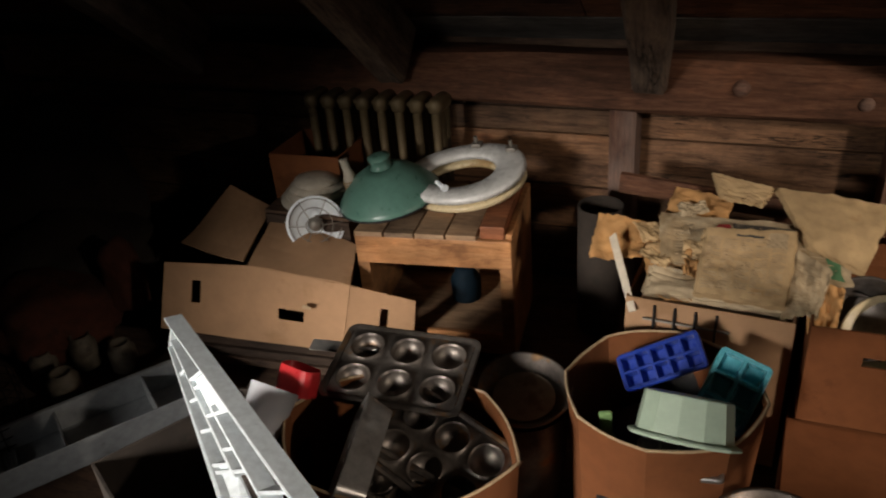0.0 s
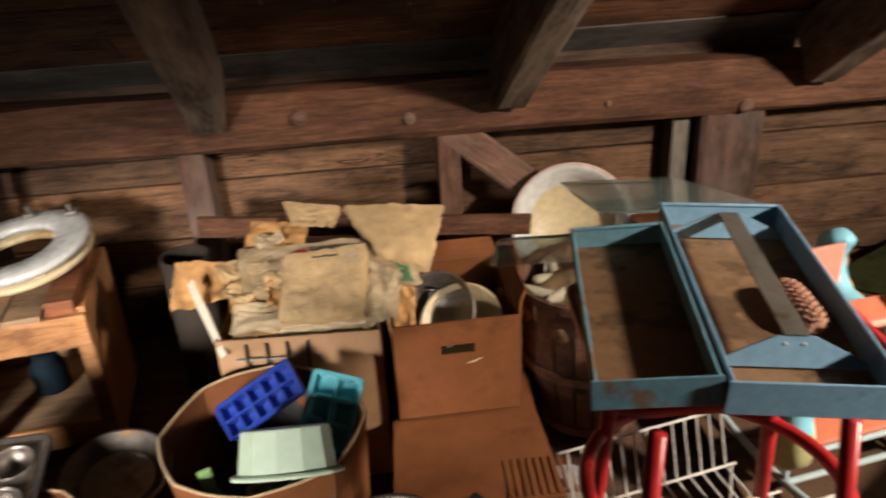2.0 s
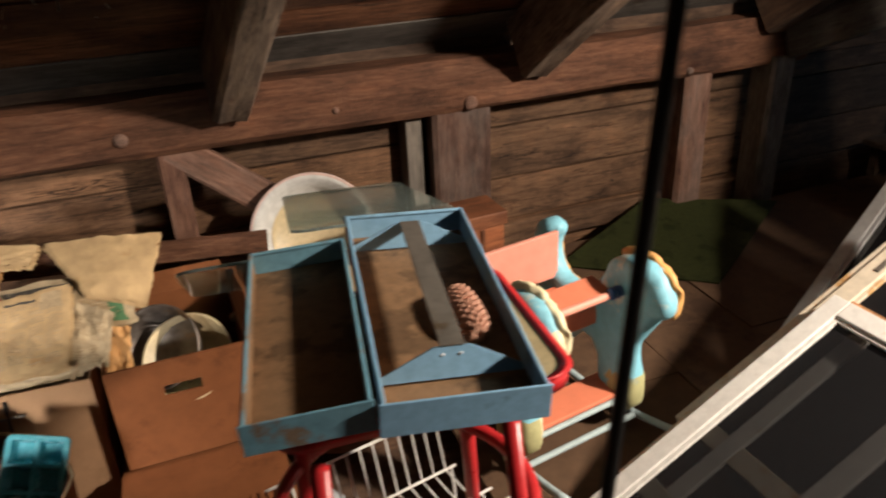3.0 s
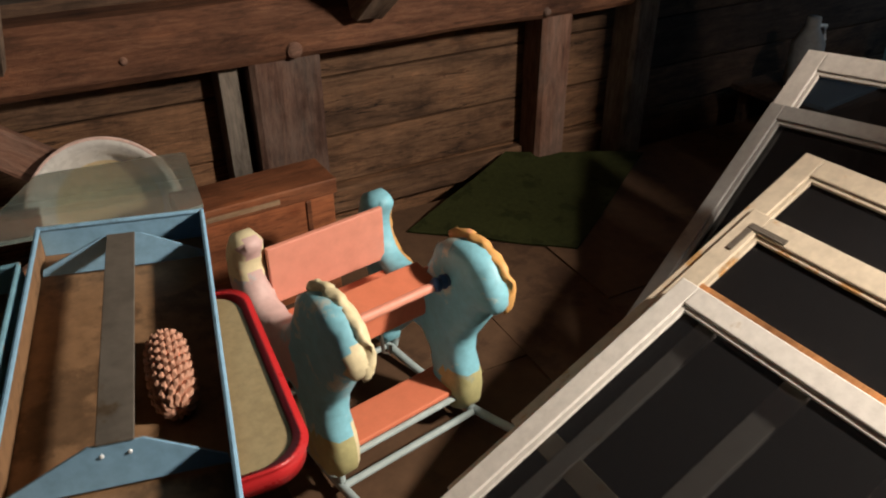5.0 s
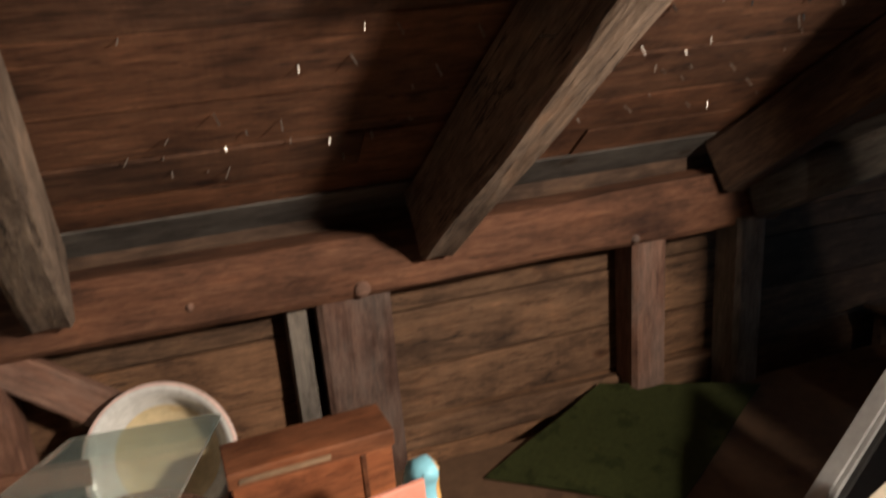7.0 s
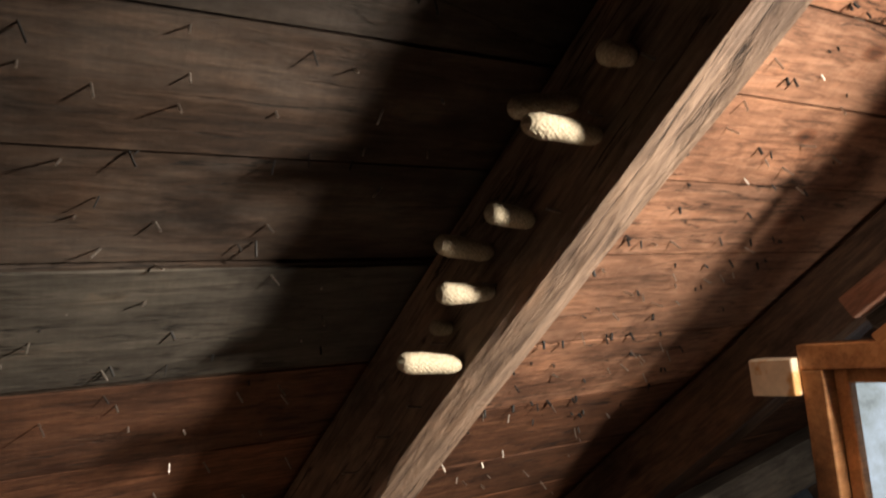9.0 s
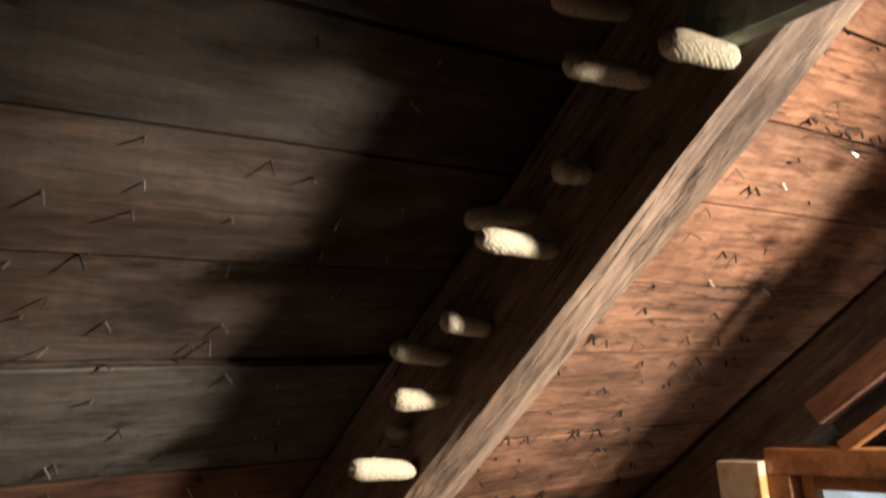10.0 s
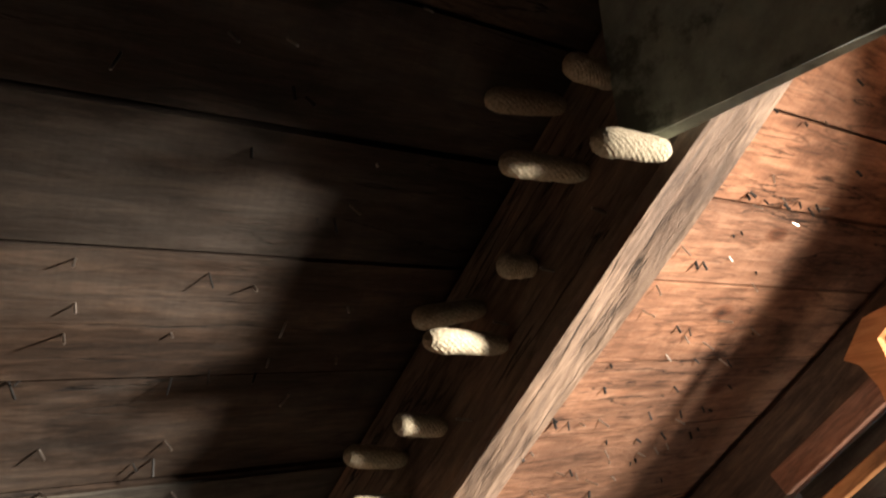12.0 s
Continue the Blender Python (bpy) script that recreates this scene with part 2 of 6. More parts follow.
M_BLUSH = worn("pale_blush_paint", (0.62, 0.44, 0.42), (0.40, 0.52, 0.56), 0.42, 0.5, scale=7, dirt=0.15)
M_HOOF = worn("pale_olive_paint", (0.46, 0.44, 0.22), (0.36, 0.40, 0.30), 0.44, 0.5, scale=9, dirt=0.2)
M_TANGERINE = worn("orange_yellow_paint", (0.66, 0.36, 0.12), (0.62, 0.28, 0.14), 0.42, 0.5, scale=8, dirt=0.15)
M_NAVY = worn("dark_blue_paint", (0.04, 0.1, 0.26), (0.05, 0.12, 0.2), 0.4, 0.45)
M_PALEBLUE = worn("pale_blue_tube_paint", (0.38, 0.47, 0.48), (0.24, 0.26, 0.25), 0.4, 0.45, dirt=0.2)
M_SCREENW = worn("chipped_white_paint", (0.70, 0.68, 0.64), (0.42, 0.32, 0.2), 0.37, 0.6, scale=7, dirt=0.18)
M_SCREENC = worn("stripped_cream_wood", (0.62, 0.54, 0.42), (0.48, 0.27, 0.1), 0.45, 0.65, scale=6, dirt=0.22)
M_SCREENG = worn("grey_storm_frame", (0.36, 0.36, 0.35), (0.25, 0.25, 0.25), 0.38, 0.5, scale=6, dirt=0.2)
M_MAT = worn("olive_green_mat", (0.028, 0.032, 0.010), (0.017, 0.020, 0.006), 0.45, 0.95, scale=9, spec=0.1, dirt=0.3)
M_HARDB = worn("brown_hardboard", (0.10, 0.058, 0.034), (0.07, 0.04, 0.025), 0.45, 0.85, scale=4, spec=0.15, dirt=0.25)
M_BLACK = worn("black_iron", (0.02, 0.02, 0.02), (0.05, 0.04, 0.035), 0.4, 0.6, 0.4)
M_NAIL = worn("bright_nail_steel", (0.42, 0.39, 0.35), (0.3, 0.22, 0.15), 0.38, 0.35, 0.9, scale=30)
M_RADI = worn("bronze_radiator_paint", (0.16, 0.115, 0.06), (0.09, 0.06, 0.035), 0.4, 0.5, 0.4, scale=8, dirt=0.3)
M_WEB = worn("dusty_brace_wood", (0.38, 0.44, 0.38), (0.13, 0.15, 0.12), 0.50, 0.85, scale=5, dirt=0.4)
M_WIRE = worn("white_coated_wire", (0.72, 0.70, 0.66), (0.4, 0.3, 0.2), 0.35, 0.4)
M_STONE = worn("pale_jar", (0.45, 0.4, 0.32), (0.3, 0.25, 0.19), 0.4, 0.5)
# grimy jar, also taken down from the pale jar for the corner's shade
M_JAR = worn("grimy_shaded_jar", (0.16, 0.135, 0.10), (0.09, 0.07, 0.05), 0.45, 0.6, dirt=0.4)
M_INKBLUE = worn("near_black_blue_glass", (0.006, 0.014, 0.022), (0.004, 0.008, 0.012), 0.4, 0.7, spec=0.1)
M_CREAM = worn("cream_yellow_paint", (0.76, 0.68, 0.44), (0.72, 0.58, 0.30), 0.42, 0.45, scale=9, dirt=0.15)
M_RACK = worn("bluish_white_plastic", (0.80, 0.86, 0.88), (0.62, 0.67, 0.69), 0.33, 0.45, scale=9, spec=0.35, dirt=0.2)
# sacking colour lowered so shaded places come out dark
M_DARKSTUFF = worn("darkened_sacking", (0.035, 0.025, 0.018), (0.02, 0.014, 0.01), 0.45, 0.95, scale=5, dirt=0.4)
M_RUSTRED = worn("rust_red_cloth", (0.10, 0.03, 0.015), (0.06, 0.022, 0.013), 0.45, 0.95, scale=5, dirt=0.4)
M_HUSK = worn("dry_husk", (0.26, 0.17, 0.085), (0.16, 0.10, 0.05), 0.45, 0.8, scale=12, dirt=0.3)
M_BASKET = wood("basket_splint", (0.10, 0.055, 0.035), (0.2, 0.115, 0.075), (0.32, 0.2, 0.14), relief=0.3)
M_PANE = glass("window_pane", (0.97, 0.99, 0.98), 0.0, 1.05)
M_GLASS = glass("greenish_sheet_glass", (0.74, 0.85, 0.80), 0.012, 1.45)
M_GLASS.node_tree.nodes["Principled BSDF"].inputs["Transmission Weight"].default_value = 0.90
M_CLEAR = glass("clear_plastic", (0.88, 0.89, 0.93), 0.12, 1.35)
M_CLEAR.node_tree.nodes["Principled BSDF"].inputs["Transmission Weight"].default_value = 0.45


def cob_material():
    m, nt, b = nodes_of("dried_corn_cob", 0.85, spec=0.15)
    v = coords(nt, (1, 1, 1))
    vo = nt.nodes.new("ShaderNodeTexVoronoi")
    vo.inputs["Scale"].default_value = 230
    nt.links.new(v, vo.inputs["Vector"])
    col = ramp(nt, vo.outputs["Distance"], [(0.15, (0.42, 0.38, 0.285)), (0.7, (0.29, 0.255, 0.185))])
    nt.links.new(col, b.inputs["Base Color"])
    inv = nt.nodes.new("ShaderNodeMath")
    inv.operation = "SUBTRACT"
    inv.inputs[0].default_value = 1.0
    nt.links.new(vo.outputs["Distance"], inv.inputs[1])
    bump(nt, b, inv.outputs[0], 0.4, 0.002)
    return m


M_COB = cob_material()


def mesh_screen():
    """Insect screen: fine wires with holes between them."""
    m, nt, b = nodes_of("insect_screen", 0.6, 0.5)
    b.inputs["Base Color"].default_value = (0.018, 0.018, 0.02, 1)
    b.inputs["Alpha"].default_value = 0.55
    return m


M_MESH = mesh_screen()


def backdrop_material():
    m, nt, b = nodes_of("bright_outdoors", 1.0)
    v = coords(nt, (1, 1, 1), False)
    n = noise_of(nt, v, 4, 8, 0.7)
    col = ramp(nt, n, [(0.35, (0.10, 0.09, 0.08)), (0.5, (0.45, 0.5, 0.52)), (0.7, (0.75, 0.85, 1.0))])
    em = nt.nodes.new("ShaderNodeEmission")
    em.inputs[1].default_value = 0.9
    nt.links.new(col, em.inputs[0])
    nt.links.new(em.outputs[0], nt.nodes["Material Output"].inputs[0])
    return m


M_OUT = backdrop_material()

# ---- mesh helpers ----


def part(name, bm, material, parent=None, label="", smooth=False):
    me = bpy.data.meshes.new(name)
    bmesh.ops.recalc_face_normals(bm, faces=bm.faces[:])
    bm.to_mesh(me)
    bm.free()
    me.materials.append(material)
    if smooth:
        for p in me.polygons:
            p.use_smooth = True
    ob = new(name, me)
    if parent is not None:
        ob.parent = parent
    if label:
        tagged(ob, label)
    return ob


def thing(name, label, category, m=None, group=""):
    ob = new(name)
    ob.empty_display_size = 0.05
    if m is not None:
        ob.matrix_world = m
    return tagged(ob, label, category, group)


def block(bm, x0, x1, y0, y1, z0, z1, bevel=0.0, m=None):
    made = bmesh.ops.create_cube(bm, size=1.0)["verts"]
    t = Matrix.Translation(((x0 + x1) / 2, (y0 + y1) / 2, (z0 + z1) / 2)) @ Matrix.Diagonal((x1 - x0, y1 - y0, z1 - z0, 1))
    bmesh.ops.transform(bm, matrix=(m @ t) if m is not None else t, verts=made)
    if bevel:
        edges = list({e for v in made for e in v.link_edges})
        bmesh.ops.bevel(bm, geom=edges, offset=bevel, segments=2, affect="EDGES", profile=0.5)


def boxm(x0, x1, y0, y1, z0, z1, bevel=0.0, m=None):
    bm = bmesh.new()
    block(bm, x0, x1, y0, y1, z0, z1, bevel, m)
    return bm


def tube_in(bm, a, b, r, seg=10, r2=None, caps=True):
    a, b = Vector(a), Vector(b)
    made = bmesh.ops.create_cone(bm, cap_ends=caps, segments=seg, radius1=r, radius2=r if r2 is None else r2, depth=(b - a).length)["verts"]
    q = (b - a).to_track_quat("Z", "Y").to_matrix().to_4x4()
    bmesh.ops.transform(bm, matrix=Matrix.Translation((a + b) / 2) @ q, verts=made)


def tubem(a, b, r, seg=10, r2=None):
    bm = bmesh.new()
    tube_in(bm, a, b, r, seg, r2)
    return bm


def bent(points, r, seg=8, closed=False):
    """A pipe along a line of points."""
    bm = bmesh.new()
    pts = [Vector(p) for p in points]
    n = len(pts)
    rings = []
    for i, p in enumerate(pts):
        a = pts[(i - 1) % n] if (closed or i > 0) else p
        b = pts[(i + 1) % n] if (closed or i < n - 1) else p
        q = (b - a).to_track_quat("Z", "Y").to_matrix()
        rings.append([bm.verts.new(p + q @ Vector((math.cos(k * math.tau / seg) * r, math.sin(k * math.tau / seg) * r, 0))) for k in range(seg)])
    for i in range(n if closed else n - 1):
        A, B = rings[i], rings[(i + 1) % n]
        for k in range(seg):
            bm.faces.new((A[k], A[(k + 1) % seg], B[(k + 1) % seg], B[k]))
    if not closed:
        bm.faces.new(rings[0])
        bm.faces.new(rings[-1])
    return bm


def lathe(profile, seg=32, squash=1.0, cap=True):
    """A turned shape: (radius, height) pairs round z."""
    bm = bmesh.new()
    rings = []
    for r, z in profile:
        rings.append([bm.verts.new((math.cos(k * math.tau / seg) * r, math.sin(k * math.tau / seg) * r * squash, z)) for k in range(seg)])
    for A, B in zip(rings, rings[1:]):
        for k in range(seg):
            bm.faces.new((A[k], A[(k + 1) % seg], B[(k + 1) % seg], B[k]))
    if cap and profile[0][0] > 1e-4:
        bm.faces.new(rings[0])
    if cap and profile[-1][0] > 1e-4:
        bm.faces.new(rings[-1])
    bmesh.ops.remove_doubles(bm, verts=bm.verts[:], dist=1e-5)
    return bm


def slab(outline, z0, z1, bevel=0.0):
    """A flat outline given depth along z."""
    bm = bmesh.new()
    lo = [bm.verts.new((x, y, z0)) for x, y in outline]
    hi = [bm.verts.new((x, y, z1)) for x, y in outline]
    n = len(outline)
    bm.faces.new(lo[::-1])
    bm.faces.new(hi)
    for i in range(n):
        bm.faces.new((lo[i], lo[(i + 1) % n], hi[(i + 1) % n], hi[i]))
    if bevel:
        bmesh.ops.bevel(bm, geom=bm.edges[:], offset=bevel, segments=2, affect="EDGES", profile=0.5)
    return bm


def panel(a, b, c, d, thick=0.005, nx=6, ny=5, wave=0.004, seed=0):
    """A bowed sheet between four corners."""
    bm = bmesh.new()
    a, b, c, d = (Vector(p) for p in (a, b, c, d))
    nrm = (b - a).cross(d - a).normalized()
    grid = [[], []]
    for s in (0, 1):
        for i in range(nx + 1):
            for j in range(ny + 1):
                u, v = i / nx, j / ny
                p = (a * (1 - u) + b * u) * (1 - v) + (d * (1 - u) + c * u) * v
                w = noise.noise(Vector((u * 2 + seed * 7.3, v * 2 + seed, seed * 3.1))) * wave
                grid[s].append(bm.verts.new(p + nrm * (w + (s - 0.5) * thick)))
    ix = lambda i, j: i * (ny + 1) + j
    for i in range(nx):
        for j in range(ny):
            q = (ix(i, j), ix(i + 1, j), ix(i + 1, j + 1), ix(i, j + 1))
            bm.faces.new([grid[1][k] for k in q])
            bm.faces.new([grid[0][k] for k in q[::-1]])
    rim = [ix(i, 0) for i in range(nx + 1)] + [ix(nx, j) for j in range(1, ny + 1)] + [ix(i, ny) for i in range(nx - 1, -1, -1)] + [ix(0, j) for j in range(ny - 1, 0, -1)]
    for k in range(len(rim)):
        p, q = rim[k], rim[(k + 1) % len(rim)]
        bm.faces.new((grid[0][p], grid[0][q], grid[1][q], grid[1][p]))
    return bm


def rough_bar(length, w, h, seed=0, wob=0.006, nseg=24, wane=0.0):
    """A hewn timber along x from 0, its top rear edge left waney where wane is given."""
    bm = bmesh.new()
    c = 0.11 * min(w, h)
    prof = [(-w / 2, -h / 2 + c), (-w / 2, 0), (-w / 2, h / 2 - max(wane, c)), (-w / 2 + max(wane * 0.6, c), h / 2), (0, h / 2), (w / 2 - c, h / 2), (w / 2, h / 2 - c), (w / 2, 0), (w / 2, -h / 2 + c), (w / 2 - c, -h / 2), (0, -h / 2), (-w / 2 + c, -h / 2)]
    rings = []
    for i in range(nseg + 1):
        x = length * i / nseg
        ring = []
        for k, (y, z) in enumerate(prof):
            a = noise.noise(Vector((x * 2.2 + seed * 13, k * 1.7, seed))) * wob
            b = noise.noise(Vector((x * 2.2, k * 1.7 + 40, seed * 3.7))) * wob
            extra = 0
            if wane and k in (2, 3):
                extra = noise.noise(Vector((x * 1.3, 7.7, seed))) * wane
            ring.append(bm.verts.new((x, y + a + abs(extra) * 0.4, z + b + extra * 0.5)))
        rings.append(ring)
    n = len(prof)
    for A, B in zip(rings, rings[1:]):
        for k in range(n):
            bm.faces.new((A[k], A[(k + 1) % n], B[(k + 1) % n], B[k]))
    bm.faces.new(rings[0])
    bm.faces.new(rings[-1])
    return bm


def rect_round(w, h, r, n=5):
    out = []
    for cx, cy, a0 in ((w / 2 - r, h / 2 - r, 0), (-w / 2 + r, h / 2 - r, 90), (-w / 2 + r, -h / 2 + r, 180), (w / 2 - r, -h / 2 + r, 270)):
        for i in range(n + 1):
            a = radians(a0 + 90 * i / n)
            out.append((cx + r * math.cos(a), cy + r * math.sin(a)))
    return out


def along(a, b, up=(0, 0, 1)):
    """A pose at a whose x runs to b and whose z is as near to up as may be."""
    a, b = Vector(a), Vector(b)
    x = (b - a).normalized()
    y = Vector(up).cross(x).normalized()
    z = x.cross(y)
    return Matrix.Translation(a) @ Matrix((x, y, z)).transposed().to_4x4()


# ---- structure ----
SLOPE = radians(38)
CS, SN = math.cos(SLOPE), math.sin(SLOPE)


def roof(x, s, d=0.0):
    """A place s metres up the slope from the plate's front, d below the roof boards."""
    return Vector((x, 3.325 - s * CS - d * SN, 1.125 + s * SN - d * CS))


ground = part("floor", boxm(-3.3, 6.2, -2.2, 3.52, -0.08, -0.02), M_FLOOR)
tagged(ground, "dusty dark floor boards of an attic", "floor", kind="structure")
wall = part("wall_knee", boxm(-3.3, 6.2, 3.50, 3.56, -0.08, 1.12), M_FLOOR)
tagged(wall, "low knee wall of weathered brown boards under the eaves", "wall", kind="structure")
wl = part("wall_left", boxm(-3.36, -3.3, -2.2, 3.56, -0.08, 4.2), M_WALLB)
tagged(wl, "dark boarded gable wall", "wall", kind="structure")
# far right wall and partition take dark floor wood to cut bounced light
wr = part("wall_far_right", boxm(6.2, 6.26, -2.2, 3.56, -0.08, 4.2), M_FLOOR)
tagged(wr, "dark boarded far gable wall", "wall", kind="structure")
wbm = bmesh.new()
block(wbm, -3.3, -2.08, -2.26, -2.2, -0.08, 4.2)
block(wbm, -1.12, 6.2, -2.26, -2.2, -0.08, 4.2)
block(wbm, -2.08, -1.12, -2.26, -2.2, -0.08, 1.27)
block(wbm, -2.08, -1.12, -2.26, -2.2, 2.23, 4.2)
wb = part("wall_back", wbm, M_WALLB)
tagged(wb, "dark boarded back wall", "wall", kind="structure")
# low partition that holds the side window
gb = bmesh.new()
block(gb, 3.10, 3.15, -2.2, 2.26, -0.02, 0.98)
block(gb, 3.10, 3.15, 0.46, 0.86, 0.98, 1.72)
block(gb, 3.10, 3.15, -2.2, 0.46, 0.98, 2.9)
block(gb, 3.10, 3.15, 0.46, 1.12, 2.40, 2.62)
gw = part("wall_partition", gb, M_FLOOR)
tagged(gw, "low boarded partition below a side window", "wall", kind="structure")

# unseen post and rails, added to keep side light off left wall and roof
sb = bmesh.new()
block(sb, 2.47, 2.53, 0.50, 0.56, -0.02, 2.9)
block(sb, 2.48, 2.52, 0.56, 1.20, 1.86, 2.05)
block(sb, 2.48, 2.52, 0.56, 1.19, 2.106, 2.175)
st_ = part("wall_stud", sb, M_POST)
tagged(st_, "unseen post and two broad rails added to block the side light", "wall", kind="structure")

# roof boards, both slopes, in one ceiling mesh
cb = bmesh.new()
# tb_ takes the window bay, whose brighter light is put into its colour
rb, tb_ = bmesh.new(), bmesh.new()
rnd = random.Random(4)
EDGES = [-0.42, -0.11, 0.10, 0.28, 0.50, 0.76, 1.01, 1.31, 1.525, 1.74, 1.93, 2.12, 2.36, 2.6, 2.82, 3.05, 3.3, 3.5, 3.75, 4.0, 4.2, 4.45]
for s, s2 in zip(EDGES, EDGES[1:]):
    w = s2 - s
    x = -3.3 - rnd.uniform(0, 1.5)
    while x < 6.2:
        l = rnd.uniform(2.6, 3.9)
        dd = -0.012 + rnd.uniform(-0.004, 0.004)
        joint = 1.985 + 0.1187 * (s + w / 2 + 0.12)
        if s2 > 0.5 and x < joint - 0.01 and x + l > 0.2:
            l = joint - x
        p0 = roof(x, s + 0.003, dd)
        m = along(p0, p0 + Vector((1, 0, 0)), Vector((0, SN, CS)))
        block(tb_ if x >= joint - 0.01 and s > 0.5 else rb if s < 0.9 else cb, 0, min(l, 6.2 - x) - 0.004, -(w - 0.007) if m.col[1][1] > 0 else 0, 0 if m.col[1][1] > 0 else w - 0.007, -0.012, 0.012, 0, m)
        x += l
ceil = part("ceiling", cb, M_SHEATH_DIMMED)
tagged(ceil, "bare brown roof boards pierced by shingle nails, darkened for weak window light", "ceiling", kind="structure")
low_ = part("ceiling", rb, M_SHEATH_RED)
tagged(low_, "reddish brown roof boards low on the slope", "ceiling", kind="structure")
bay = part("ceiling", tb_, M_SHEATH_LIT_TAN)
tagged(bay, "pinkish tan roof boards, lightened for the window light in their bay", "ceiling", kind="structure")
other = part("ceiling_rear", panel((-3.3, -0.05, 3.78), (6.2, -0.05, 3.78), (6.2, -2.3, 2.1), (-3.3, -2.3, 2.1), 0.03, 4, 4, 0.0), M_SHEATH_DIMMED)
tagged(other, "brown roof boards of the rear slope", "ceiling", kind="structure")
cover = part("ceiling_cover", panel(roof(-3.4, -0.4, -0.05), roof(6.3, -0.4, -0.05), roof(6.3, 4.45, -0.05), roof(-3.4, 4.45, -0.05), 0.02, 2, 2, 0.0), M_FLOOR)
tagged(cover, "dark underlay above the roof boards", "ceiling", kind="structure")
for nm, xa, xb, sa, sb in (("ceiling_eave_board", -3.2, 3.1, -0.40, -0.06), ("ceiling_grey_board", -0.4, 2.13, 1.03, 1.30)):
    pa = roof(xa, sb, 0.004)
    grey = part(nm, boxm(0, xb - xa, 0, sb - sa, -0.004, 0.002), M_SHEATH_GREY if nm == "ceiling_grey_board" else M_GREYWOOD)
    grey.matrix_world = along(pa, pa + Vector((1, 0, 0)), (0, SN, CS))
    tagged(grey, "grey weathered roof board between brown ones", "roof board", kind="structure")

# plate beam
beam = part("plate_beam", rough_bar(6.5, 0.17, 0.19, 3, 0.010, 60, 0.05), M_BEAM)
beam.matrix_world = along((-3.2, 3.405, 0.885), (3.26, 3.405, 0.838))
tagged(beam, "long hewn plate beam of reddish brown wood with knots and pegs", "beam", kind="structure")
# knots and pegs in the beam's face
for x, z, r in ((0.19, 0.868, 0.03), (0.56, 0.835, 0.026), (1.75, 0.782, 0.03), (2.70, 0.775, 0.018), (1.25, 0.83, 0.014)):
    k = part("peg", lathe([(0, 0.012), (r * 0.5, 0.010), (r * 0.8, 0.005), (r, -0.01)], 12), M_POST, None, "")
    k.parent = beam
    k.matrix_parent_inverse = beam.matrix_world.inverted()
    k.matrix_basis = pose(x, 3.318, z, 90, 0, 0)


def upright(name, x0, x1, z1, mat, label, y0=3.34, y1=3.47, z0=-0.02):
    ob = part(name, rough_bar(z1 - z0, y1 - y0, x1 - x0, x1 * 3, 0.006, 10), mat)
    ob.matrix_world = along(((x0 + x1) / 2, (y0 + y1) / 2, z0), ((x0 + x1) / 2, (y0 + y1) / 2, z1), (1, 0, 0))
    return tagged(ob, label, "post", "posts under the plate", "structure")


upright("post_1", -0.24, -0.15, 0.79, M_POST, "narrow dark brown wall post below the plate")
upright("post_2", 0.65, 0.735, 0.78, M_POST, "narrow brown wall post beside a diagonal brace")
upright("post_3", 1.61, 1.84, 0.765, M_POST, "broad brown hewn post pegged into the plate")
upright("post_4", 2.70, 2.84, 0.75, M_POST, "brown wall post with dark edges", 3.33)
upright("post_5", 3.11, 3.23, 0.78, M_GREYWOOD, "weathered grey post at the end of the knee wall", 3.30, 3.44)
ob = part("grey_stud", rough_bar(0.8, 0.09, 0.07, 5, 0.005, 8), M_GREYWOOD)
ob.matrix_world = along((1.55, 3.44, -0.02), (1.55, 3.44, 0.78), (1, 0, 0))
tagged(ob, "narrow grey stud beside the broad post", "post", kind="structure")
br = part("wall_brace", rough_bar(0.62, 0.06, 0.11, 8, 0.005, 10), M_POST)
br.matrix_world = along((0.70, 3.37, 0.78), (1.17, 3.37, 0.38), (0, 0, 1))
tagged(br, "diagonal brown brace below the plate", "brace", kind="structure")


def rafter(name, x0, skew, label, w=0.115, d=0.235, seed=1, mat=None):
    a, b = roof(x0, -0.12, d / 2 + 0.01), roof(x0 + skew * 4.3, 4.3, d / 2 + 0.01)
    ob = part(name, rough_bar((b - a).length, w, d, seed, 0.010, 48), mat or M_RAFTER)
    ob.matrix_world = along(a, b, (0, SN, CS))
    return tagged(ob, label, "rafter", "roof rafters", "structure")


rafter("rafter_1", -2.02, 0.06, "dark hewn rafter in the shade", seed=11)
rafter("rafter_2", -1.06, 0.06, "dark brown hewn rafter", seed=12)
rafter("rafter_3", -0.10, 0.08, "grey brown hewn rafter", seed=13)
rafter("rafter_4", 0.90, 0.11, "grey brown hewn rafter with worn edges", seed=14)
rafter("rafter_5", 1.985, 0.122, "hewn rafter hung with dried corn cobs", seed=15)
# rafter_6 wears dark floor wood in place of its shade
rafter("rafter_6", 3.08, 0.26, "hewn rafter beside the window, its shade put into darker wood", seed=16, w=0.11, d=0.20, mat=M_FLOOR)
rafter("rafter_7", 4.75, 0.03, "dark hewn rafter in the far wing", seed=17)
tie = part("tie_beam", rough_bar(2.6, 0.16, 0.17, 21, 0.008, 20), M_GREYWOOD)
tie.matrix_world = along((3.18, 3.37, 0.84), (5.2, 2.80, 1.46))
tagged(tie, "grey hewn tie beam running into the dark wing", "beam", kind="structure")
collar = part("collar_tie", rough_bar(3.1, 0.030, 0.26, 22, 0.010, 60), M_WEB)
